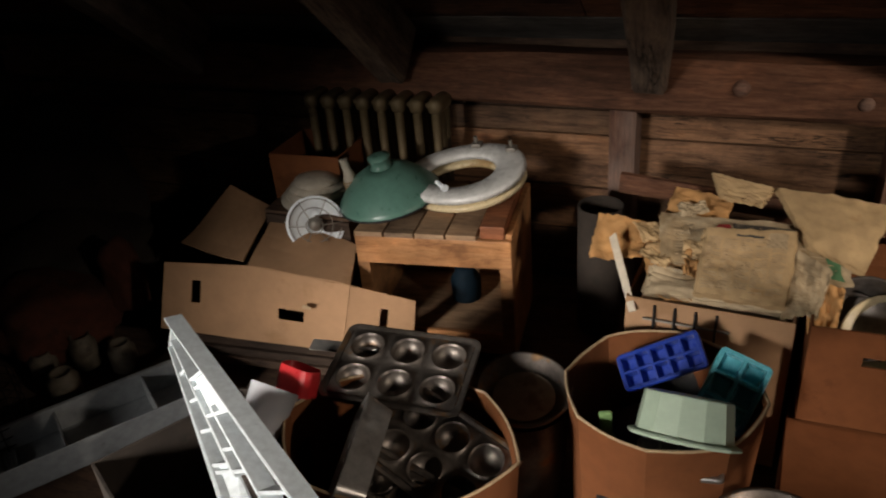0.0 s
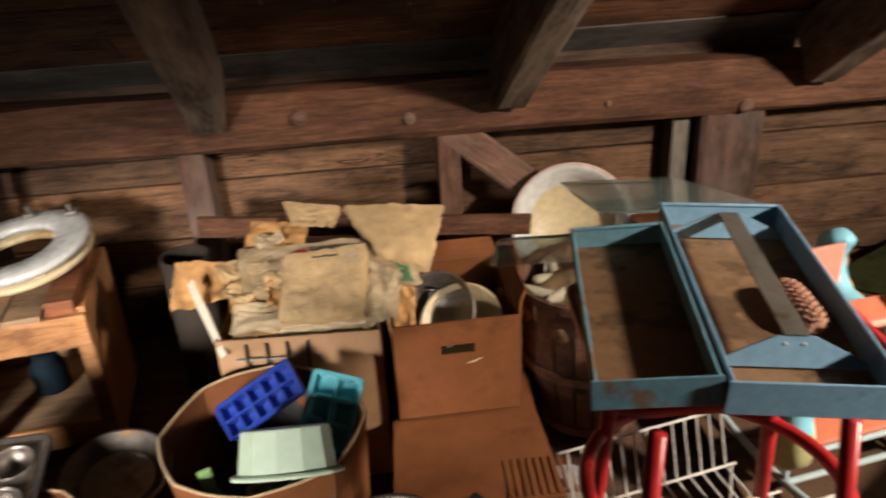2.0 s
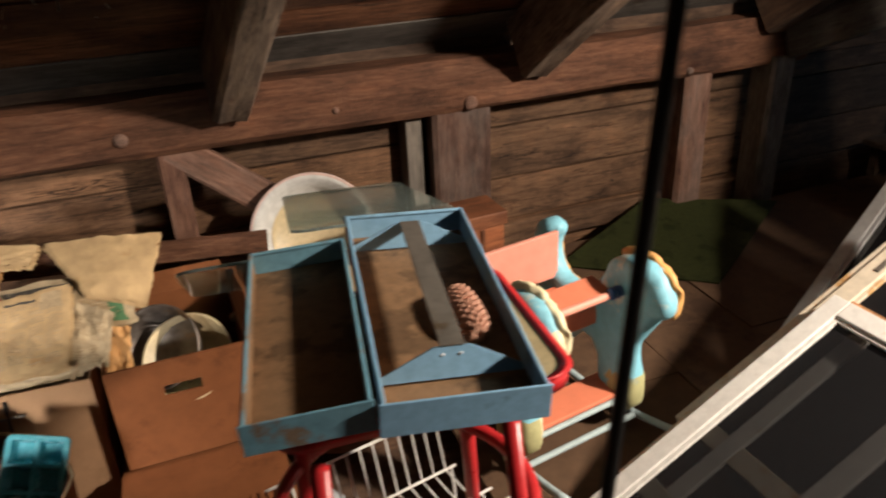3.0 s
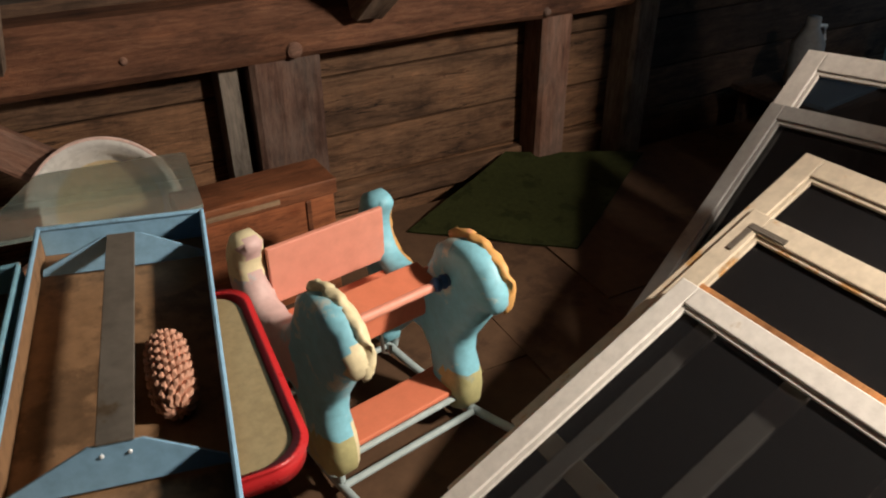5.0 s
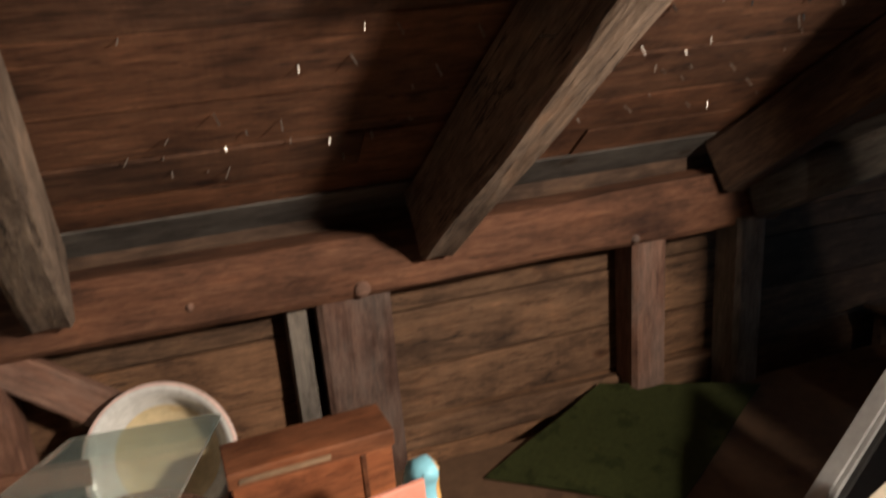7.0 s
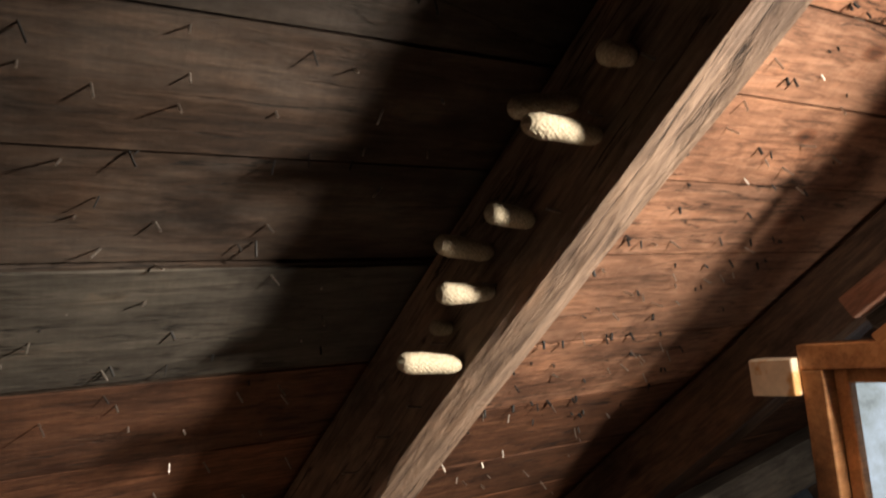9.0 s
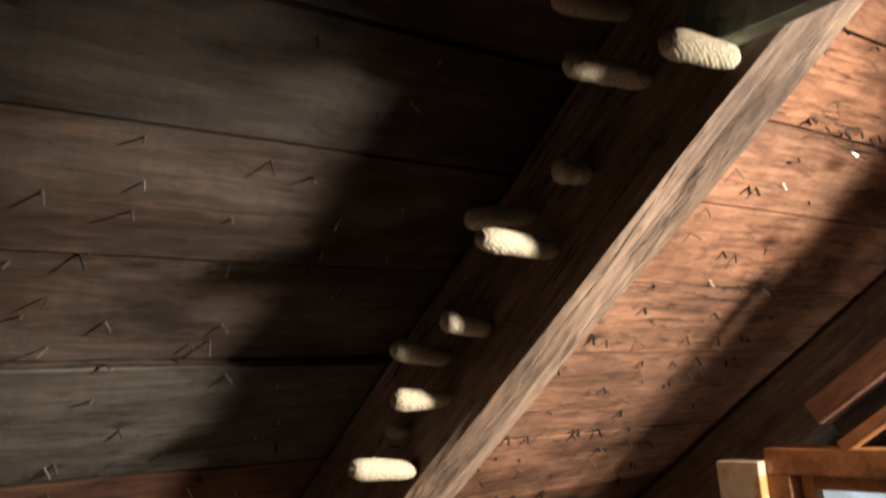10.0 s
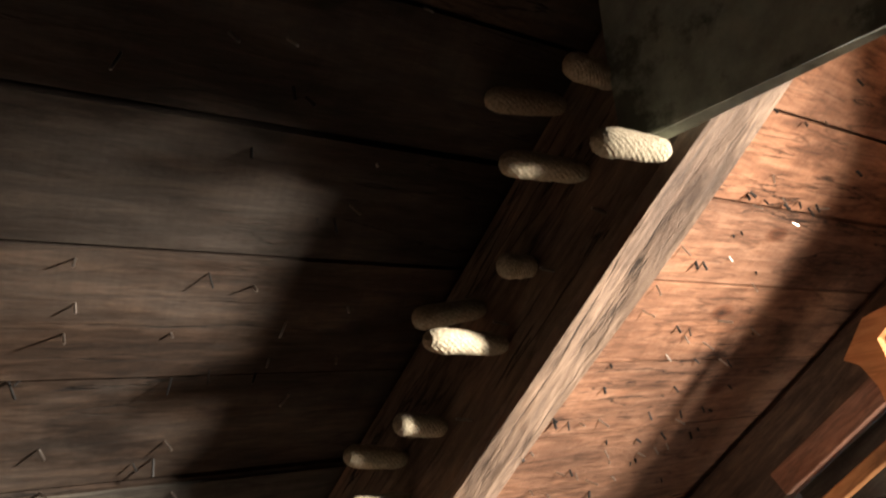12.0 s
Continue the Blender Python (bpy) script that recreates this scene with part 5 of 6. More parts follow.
leaf("rolled yellowed newspaper at the back of the heap", (0.145, 2.99, 0.700), (0.320, 2.935, 0.685), (0.295, 2.885, 0.660), (0.175, 2.905, 0.662), M_PAPER, 8, 0.008, 5)
leaf("brown kraft paper stuffed between the two cartons", (0.430, 2.66, 0.555), (0.520, 2.64, 0.555), (0.505, 2.56, 0.470), (0.440, 2.555, 0.465), M_KRAFT, 9, 0.020, 2)
leaf("stack of newspaper edges at the carton's front", (0.02, 2.66, 0.535), (0.38, 2.64, 0.535), (0.375, 2.565, 0.503), (0.025, 2.57, 0.500), M_PAPERG, 10, 0.016, 6)
sr = random.Random(77)
for k in range(7):
    x, y = sr.uniform(-0.06, 0.14), sr.uniform(2.60, 2.85)
    z = 0.525 + 0.37 * (y - 2.57) + sr.uniform(0, 0.02)
    w, h, q = sr.uniform(0.05, 0.11), sr.uniform(0.05, 0.10), sr.uniform(-0.7, 0.7)
    ux, uy = Vector((math.cos(q) * w, math.sin(q) * w, sr.uniform(-0.02, 0.02))), Vector((-math.sin(q) * h, math.cos(q) * h, 0.37 * h + sr.uniform(-0.02, 0.03)))
    p = Vector((x, y, z))
    leaf("torn scrap of browned newspaper on the heap", p + uy, p + ux + uy, p + ux, p, sr.choice((M_PAPER, M_PAPERG, M_KRAFT)), 60 + k, 0.012, 1)
for k in range(6):
    z = 0.40 + k * 0.018
    leaf("bundle of folded newspapers packed inside the carton", (0.02, 2.94, z + 0.05), (0.38, 2.93, z + 0.05), (0.385, 2.58, z), (0.015, 2.59, z), M_PAPERG if k % 2 else M_PAPER, 20 + k, 0.010, 3)
gr = thing("oven_rack", "short black wire oven rack standing before the newspapers", "rack", pose(0.03, 2.525, 0.36, -12, 0, -3))
for k in range(4):
    part("rack_wire", tubem((0.02 + k * 0.055, 0, 0), (0.02 + k * 0.055, 0, 0.13), 0.004, 6), M_BLACK, gr)
for z in (0.03, 0.085):
    part("rack_wire", tubem((-0.01, 0.004, z), (0.22, 0.004, z), 0.004, 6), M_STRAP, gr)
part("rack_foot", boxm(-0.01, 0.22, -0.004, 0.004, -0.36, 0.004), M_BLACK, gr)

# low flat carton and the carton of pans on it
lc = thing("flat_carton", "low scuffed brown carton littered with crumbs", "box", pose(0.41, 2.145, 0, 0, 0, -2))
part("carton_body", boxm(0, 0.40, 0, 0.80, 0, 0.214, 0.004), M_CARDD, lc)
part("top_flap", panel((0.0, 0.0, 0.2165), (0.42, 0.02, 0.2165), (0.40, 0.35, 0.2195), (0.0, 0.35, 0.2185), 0.004, 10, 10, 0.006, 3), M_CARDD, lc)
for k in range(9):
    part("corrugation", boxm(0.28 + k * 0.02, 0.289 + k * 0.02, 0.03, 0.16, 0.2195, 0.2245, 0.001), M_CARDD, lc)
pbx = open_carton("pan_carton", "brown carton with a hand hole holding old pans", 0.345, 0.36, 0.30, pose(0.442, 2.50, 0.2245, 0, 0, 0.5), M_CARDD, True,
                  flaps=(((0.34, 0.0, 0.298), (0.34, 0.36, 0.298), (0.375, 0.34, 0.34), (0.37, 0.06, 0.345)), ((0.0, 0.355, 0.298), (0.345, 0.355, 0.298), (0.33, 0.42, 0.33), (0.03, 0.42, 0.335))))


def skillet(name, label, m, r, h, mat):
    ob = thing(name, label, "pan", m, "pans in the carton")
    part("pan_shell", lathe([(0, 0.004), (r * 0.82, 0.004), (r, h), (r + 0.006, h), (r + 0.006, h - 0.006), (r * 0.84, 0), (0, 0)], 40), mat, ob, smooth=True)
    return ob


skillet("cake_tin", "dark round tin standing in the carton", pose(0.595, 2.665, 0.455, 46, -30, 0), 0.105, 0.075, M_TIN)
skillet("enamel_bowl", "brown-stained enamel bowl standing in the carton", pose(0.655, 2.645, 0.40, 38, -18, 0), 0.112, 0.085, M_YELLOWED)
skillet("cake_tin", "aluminium tin standing in the carton", pose(0.56, 2.70, 0.40, 60, -20, 0), 0.10, 0.05, M_TIN)
part("crumpled_paper_in_pan_carton", boxm(0.455, 0.52, 2.53, 2.56, 0.30, 0.47, 0.01), M_KRAFT)
tagged(bpy.data.objects["crumpled_paper_in_pan_carton"], "wad of brown kraft paper stuffed beside the pans", "paper")
bpy.data.objects["crumpled_paper_in_pan_carton"].name = "kraft_paper_wad"
plank = part("loose_plank", rough_bar(1.1, 0.02, 0.07, 41, 0.003, 12), M_BEAM)
plank.matrix_world = along((-0.16, 3.14, 0.585), (0.93, 3.12, 0.495))
tagged(plank, "reddish brown loose plank with nail holes behind the newspapers", "plank")
lo = upright("loose_stake", 0.34, 0.38, 0.56, M_POST, "dark stake propping the loose plank", 3.15, 3.17)
dk = thing("dark_can", "dark tin can on the floor by the knee wall", "can", pose(-0.22, 3.12, 0))
part("can_wall", lathe([(0.075, 0), (0.08, 0.01), (0.08, 0.50), (0.074, 0.50), (0.074, 0.02), (0, 0.02)], 28), M_DARKSTUFF, dk, smooth=True)

# bushel basket of corn
bk = thing("bushel_basket", "splint bushel basket of husked dry corn", "basket", pose(1.04, 2.74, 0.0))
RB, RT, BH = 0.15, 0.215, 0.50
for k in range(20):
    a = k * math.tau / 20
    w = math.tau / 20 * 0.44
    bm = bmesh.new()
    rings = []
    for r, z in ((RB, 0.0), (RB + 0.04, 0.2), (RT, BH), (RT - 0.005, BH), (RB + 0.035, 0.2), (RB - 0.005, 0.0)):
        rings.append([bm.verts.new((r * math.cos(a + s_), r * math.sin(a + s_), z)) for s_ in (-w, w)])
    for A, B in zip(rings, rings[1:] + rings[:1]):
        bm.faces.new((A[0], A[1], B[1], B[0]))
    for i in (0, 1):
        bm.faces.new([r[i] for r in rings])
    part("splint", bm, M_BASKET, bk)
for z, r in ((0.03, RB + 0.012), (0.24, RB + 0.052), (0.485, RT + 0.004)):
    part("hoop", lathe([(r - 0.004, z - 0.014), (r + 0.006, z - 0.014), (r + 0.006, z + 0.014), (r - 0.004, z + 0.014), (r - 0.004, z - 0.014)], 40, 1.0, False), M_BASKET, bk)
part("basket_bottom", lathe([(0, 0.004), (RB - 0.006, 0.004), (RB - 0.006, 0.012), (0, 0.012)], 24), M_BASKET, bk)
lump("corn_filling", "heap of pale dry corn husks in the basket", "corn", (1.04, 2.74, 0.26), 0.185, M_HUSK, 31, (1, 1, 0.9))


def cob_mesh(length, r, seed):
    """A dried cob: rows of kernel sockets round a tapered core, along x."""
    bm = bmesh.new()
    n, rows = 26, 16
    rings = []
    for i in range(n + 1):
        u = i / n
        taper = math.sqrt(max(0.02, 1 - (2 * u - 1) ** 6)) * (1 - 0.16 * u)
        ring = []
        for k in range(rows * 2):
            a = k * math.tau / (rows * 2)
            bumpy = (0.0003 * (1 if (k + i) % 2 else -1) + 0.0010 * noise.noise(Vector((i * 0.9 + seed, k * 0.8, seed * 1.7)))) * (r / 0.022)
            wob = 0.0015 * noise.noise(Vector((u * 6 + seed, math.cos(a), math.sin(a))))
            rr = max(0.001, (r + wob) * taper + bumpy)
            ring.append(bm.verts.new((u * length, rr * math.cos(a), rr * math.sin(a))))
        rings.append(ring)
    for A, B in zip(rings, rings[1:]):
        m_ = len(A)
        for k in range(m_):
            bm.faces.new((A[k], A[(k + 1) % m_], B[(k + 1) % m_], B[k]))
    bm.faces.new(rings[0]), bm.faces.new(rings[-1])
    return bm


rnd = random.Random(12)
for k in range(11):
    c = part("corn_cob", cob_mesh(rnd.uniform(0.10, 0.14), 0.018, k), M_COB)
    a = rnd.uniform(0, math.tau)
    rr = rnd.uniform(0.0, 0.13)
    c.matrix_world = pose(1.02 + rr * math.cos(a) - 0.05, 2.73 + rr * math.sin(a), 0.455 + rnd.uniform(0, 0.02), rnd.uniform(-20, 20), rnd.uniform(-15, 15), rnd.uniform(0, 360))
    tagged(c, "shelled dry corn cob in the bushel basket", "corn cob", "cobs in the basket")

# enamel basin and glass
M_RIM = worn("pale_pink_enamel", (0.72, 0.52, 0.46), (0.6, 0.4, 0.34), 0.4, 0.35, scale=9)
bs = thing("enamel_basin", "white enamel basin with a yellowed inside standing on edge", "basin", look((1.10, 3.19, 0.445), (0.5, 0.69, 1.64)))
part("basin_shell", lathe([(0.0, 0.10), (0.12, 0.10), (0.168, 0.06), (0.192, 0.004), (0.213, 0.0), (0.215, 0.006), (0.196, 0.012), (0.171, 0.066), (0.122, 0.106), (0, 0.107)], 56), M_WHITE, bs, smooth=True)
part("basin_inside", lathe([(0, 0.0985), (0.119, 0.0985), (0.150, 0.072)], 48, 1.0, False), M_YELLOWED, bs, "yellowed stained inside", True)
part("pink_rim", lathe([(0.208, -0.0005), (0.214, -0.003), (0.2175, 0.002), (0.2175, 0.007), (0.213, 0.009)], 56, 1.0, False), M_RIM, bs, "pale pinkish rim", True)
prop = open_carton("carton", "brown carton behind the bushel basket propping the basin", 0.42, 0.22, 0.235, pose(0.88, 3.0, 0), M_CARDD)


def sheet_glass(name, label, w, d, m):
    ob = part(name, slab(rect_round(w, d, 0.03), -0.003, 0.003, 0.001), M_GLASS)
    ob.matrix_world = m
    ob.visible_shadow = False
    return tagged(ob, label, "glass sheet", "glass sheets")


sheet_glass("glass_sheet", "greenish sheet of glass with rounded corners over the drawers", 0.33, 0.75, along((1.09, 2.48, 0.855), (2.09, 2.36, 0.855), (0, 0.297, 0.955)))
sheet_glass("glass_sheet", "greenish sheet of glass leaning on the basket", 0.27, 0.34, pose(0.81, 2.20, 0.865, -36, 0, -4))

# drawers on the red stool
def metal_drawer(name, label, m, w, l, h, outer, inner):
    ob = thing(name, label, "drawer", m)
    t = 0.003
    part("drawer_bottom", boxm(0, w, 0, l, 0, t), inner, ob)
    part("drawer_side", boxm(0, t, 0, l, t, h, 0.0008), inner, ob)
    part("drawer_side", boxm(w - t, w, 0, l, t, h, 0.0008), outer, ob)
    part("drawer_back", boxm(t, w - t, l - t, l, t, h, 0.0008), outer, ob)
    part("drawer_front", boxm(-0.004, w + 0.004, -0.004, 0, -0.004, h + 0.004, 0.0012), outer, ob)
    for x in (0.0, w - 0.004):
        part("rolled_edge", tubem((x + 0.002, 0, h), (x + 0.002, l, h), 0.0035, 8), outer, ob)
    part("rolled_edge", tubem((0, l - 0.002, h), (w, l - 0.002, h), 0.0035, 8), outer, ob)
    return ob


d1 = metal_drawer("metal_drawer", "worn blue-painted sheet metal drawer, rusty brown inside", along((0.720, 1.604, 0.930), (0.881, 1.595, 0.940)) @ pose(0, 0, 0, 1.6, 0, -7), 0.165, 0.445, 0.042, M_DRAWERB, M_RUST)
d2 = metal_drawer("metal_drawer", "worn blue-painted metal tray with triangular end plates", along((0.888, 1.565, 0.932), (1.107, 1.535, 0.922)) @ pose(0, 0, 0, 2.2, 0, -2), 0.222, 0.54, 0.047, M_DRAWERB2, M_RUST)
for y in (0.088, 0.478):
    gab = part("gable_plate", slab([(0.006, 0.004), (0.216, 0.004), (0.214, 0.014), (0.138, 0.052), (0.086, 0.052), (0.008, 0.014)], -0.0015, 0.0015), M_DRAWERB2, d2, "sky blue triangular handle plate")
    gab.matrix_basis = pose(0, y, 0.004, 76 if y < 0.3 else 84, 0, 0)
    for x in (0.098, 0.124):
        part("rivet", lathe([(0.0, 0.002), (0.0018, 0.0016), (0.0026, 0.0)], 8), M_PLASTICW, gab, "bright rivet").matrix_basis = pose(x, 0.040, 0.0015)
st = part("strap", boxm(-0.018, 0.018, 0.098, 0.484, 0.0555, 0.0585, 0.001), M_STRAP, d2, "grey sheet metal handle strap")
st.matrix_basis = pose(0.112, 0, 0.0)

# pine cone on the tray
pc = thing("pine_cone", "large reddish brown pine cone lying in the metal tray", "pine cone", along((1.083, 1.700, 0.950), (1.092, 1.80, 0.953)))
part("core", lathe([(0.001, 0), (0.02, 0.02), (0.024, 0.07), (0.014, 0.115), (0.001, 0.126)], 14), M_ORANGE, pc).matrix_basis = pose(0, 0, 0, 0, 90, 0)
sc = bpy.data.meshes.new("scale")
b_ = bmesh.new()
bmesh.ops.create_icosphere(b_, subdivisions=1, radius=1)
for v in b_.verts:
    v.co = Vector((v.co.x * 0.0098, v.co.y * 0.0088, v.co.z * 0.0046 + v.co.x * 0.002))
b_.to_mesh(sc), b_.free()
M_CONE = worn("cone_scale", (0.54, 0.29, 0.20), (0.34, 0.17, 0.11), 0.42, 0.7, scale=20)
sc.materials.append(M_CONE)
for i in range(18):
    u = i / 17
    r = 0.0200 * math.sqrt(max(0.03, 1 - (2 * u - 0.95) ** 4 * 0.9))
    for k in range(11):
        a = (k + 0.5 * (i % 2)) * math.tau / 11
        s_ = new("scale", sc)
        s_.parent = pc
        s_.matrix_basis = Matrix.Translation((0.004 + u * 0.122, r * math.cos(a), r * math.sin(a))) @ Matrix.Rotation(a, 4, "X") @ Matrix.Rotation(radians(60), 4, "Z")

# red stool
rs = thing("red_stool", "red enamelled metal stool with a tan linoleum seat and round footring", "stool", pose(0.985, 1.79, 0, 0, 0, -3))
seat_o = rect_round(0.45, 0.36, 0.05, 8)
part("seat_top", slab(rect_round(0.424, 0.334, 0.04, 8), 0.892, 0.908, 0.002), M_TAN, rs, "tan stained linoleum seat")
part("seat_rim", ring_plate(seat_o, rect_round(0.423, 0.333, 0.04, 8), 0.886, 0.912), M_RED, rs, smooth=True)
for sx in (-1, 1):
    for sy in (-1, 1):
        part("leg", bent([(-0.035 + sx * 0.135, -0.105 + sy * 0.11, 0.888), (-0.035 + sx * 0.15, -0.115 + sy * 0.13, 0.6), (-0.035 + sx * 0.19, -0.12 + sy * 0.19, 0.0)], 0.0135, 10), M_RED, rs, smooth=True)
part("footring", bent([(-0.04 + 0.2 * math.cos(k * math.tau / 48), -0.125 + 0.2 * math.sin(k * math.tau / 48), 0.70) for k in range(48)], 0.0125, 10, True), M_RED, rs, smooth=True)
# white wire dish rack below
dr_ = thing("wire_dish_rack", "white coated wire dish rack under the stool", "dish rack", pose(0.965, 1.74, 0.32, -8, 0, 12))
for k in range(13):
    x = -0.17 + k * 0.028
    part("wire", bent([(x, -0.15, 0.30), (x, -0.13, 0.18), (x + 0.01, -0.06, 0.15), (x, 0.0, 0.20), (x + 0.01, 0.06, 0.15), (x, 0.13, 0.18), (x, 0.15, 0.30)], 0.0022, 6), M_WIRE, dr_)
for y, z in ((-0.15, 0.30), (-0.13, 0.18), (0.0, 0.2), (0.13, 0.18), (0.15, 0.30)):
    part("long_wire", tubem((-0.19, y, z), (0.19, y, z), 0.003, 6), M_WIRE, dr_)
for x in (-0.18, 0.18):
    for y in (-0.13, 0.13):
        part("foot_wire", tubem((x, y, 0.18), (x, y, -0.315), 0.003, 6), M_WIRE, dr_)
cg = thing("corrugated_pad", "piece of corrugated cardboard inside the dish rack", "cardboard", pose(0.98, 1.66, 0.535, 26, 2, 16))
part("liner", boxm(-0.1, 0.1, -0.10, 0.08, 0, 0.003), M_CARD, cg)
for k in range(13):
    part("flute", boxm(-0.098 + k * 0.0155, -0.09 + k * 0.0155, -0.08, 0.08, 0.003, 0.008, 0.001), M_CORE, cg)
open_carton("carton", "small torn carton below the dish rack", 0.34, 0.3, 0.24, pose(0.84, 1.72, 0, 0, 0, 8), M_CARD)
for k in range(6):
    a = k * 1.1
    lump("rag", "crumpled grey rag on the floor by the stool", "rag", (0.86 + 0.05 * math.cos(a), 2.28 + 0.09 * math.sin(a), 0.02), 0.07, (M_STONE, M_PLASTICG, M_DARKSTUFF)[k % 3], 50 + k, (1, 0.8, 0.7)) if k < 3 else None

# chest behind the horse
ch = thing("wooden_chest", "shallow reddish stained wooden chest before the knee wall", "chest", pose(1.28, 2.93, 0.12, 0, 0, 3))
part("chest_body", boxm(0, 0.43, 0, 0.14, 0, 0.345, 0.004), M_REDWOOD, ch)
part("lid", boxm(-0.008, 0.438, -0.01, 0.15, 0.347, 0.395, 0.004), M_REDWOOD, ch)
part("batten", boxm(0.34, 0.355, -0.006, 0, 0.02, 0.34, 0.002), M_REDWOOD, ch)
part("hinge_strip", boxm(0.02, 0.26, -0.016, -0.01, 0.36, 0.375, 0.002), M_PINETOP, ch, "pale wooden strip")

# rocking horse
rh = thing("rocking_horse", "painted wooden rocking horse seat in coral and turquoise", "rocking horse", pose(1.555, 2.36, 0.118, 0, 0, 10))


def smooth_loop(key, n=4):
    """A closed line rounded through its key points."""
    out, m = [], len(key)
    for i in range(m):
        p0, p1, p2, p3 = (Vector(key[(i + k) % m]) for k in (-1, 0, 1, 2))
        for j in range(n):
            t = j / n
            out.append(0.5 * ((2 * p1) + (p2 - p0) * t + (2 * p0 - 5 * p1 + 4 * p2 - p3) * t * t + (3 * p1 - p0 - 3 * p2 + p3) * t ** 3))
    return out


def moulded(outline, thick, rim, dome, seed, step=0.018):
    """A blow-moulded figure: an outline puffed out to both sides of its plane."""
    loop = smooth_loop(outline)
    n = len(loop)

    def edge_gap(p):
        best = 9.0
        for i in range(n):
            a, b = loop[i], loop[(i + 1) % n]
            ab = b - a
            u = max(0.0, min(1.0, (p - a).dot(ab) / max(1e-9, ab.length_squared)))
            best = min(best, (a + ab * u - p).length)
        return best

    def within(p):
        odd = False
        for i in range(n):
            a, b = loop[i], loop[(i + 1) % n]
            if (a.y > p.y) != (b.y > p.y) and p.x < (b.x - a.x) * (p.y - a.y) / (b.y - a.y) + a.x:
                odd = not odd
        return odd

    pts, gap = list(loop), [0.0] * n
    x0, x1 = min(p.x for p in loop), max(p.x for p in loop)
    y0, y1 = min(p.y for p in loop), max(p.y for p in loop)
    for i in range(int((x1 - x0) / step) + 1):
        for j in range(int((y1 - y0) / step) + 1):
            p = Vector((x0 + (i + 0.5 * (j % 2)) * step, y0 + j * step))
            if within(p):
                g = edge_gap(p)
                if g > step * 0.45:
                    pts.append(p)
                    gap.append(g)
    co, _, tris, _, _, _ = geometry.delaunay_2d_cdt(pts, [(i, (i + 1) % n) for i in range(n)], [], 1, 1e-6)
    bm = bmesh.new()
    sides = []
    for sgn in (-1, 1):
        lv = []
        for k, p in enumerate(co):
            g = gap[k] if k < len(gap) else 0.0
            q = 1 - min(g / dome, 1.0)
            h = rim + (thick - rim) * math.sqrt(max(0.0, 1 - q * q)) + (0.006 * noise.noise(Vector((p.x * 22, p.y * 22, seed + sgn))) if g > 0 else 0)
            lv.append(bm.verts.new((p.x, p.y, sgn * h)))
        sides.append(lv)
        for tri in tris:
            bm.faces.new([lv[k] for k in (tri if sgn > 0 else tri[::-1])])
    for i in range(n):
        j = (i + 1) % n
        bm.faces.new((sides[0][i], sides[0][j], sides[1][j], sides[1][i]))
    return bm


HORSE = [(-0.150, 0.530), (-0.172, 0.470), (-0.148, 0.405), (-0.100, 0.385), (-0.04, 0.390), (0.01, 0.415), (0.050, 0.475), (0.075, 0.530), (0.125, 0.562), (0.185, 0.574), (0.235, 0.560), (0.268, 0.525), (0.286, 0.485), (0.280, 0.450), (0.250, 0.435), (0.225, 0.395), (0.195, 0.345), (0.172, 0.300), (0.178, 0.24), (0.195, 0.18), (0.190, 0.115), (0.140, 0.075), (0.070, 0.08), (0.050, 0.15), (0.045, 0.215), (0.02, 0.25), (-0.05, 0.25), (-0.12, 0.235), (-0.14, 0.17), (-0.15, 0.10), (-0.19, 0.085), (-0.225, 0.11), (-0.215, 0.20), (-0.225, 0.29), (-0.250, 0.38), (-0.258, 0.45), (-0.245, 0.51), (-0.200, 0.545)]
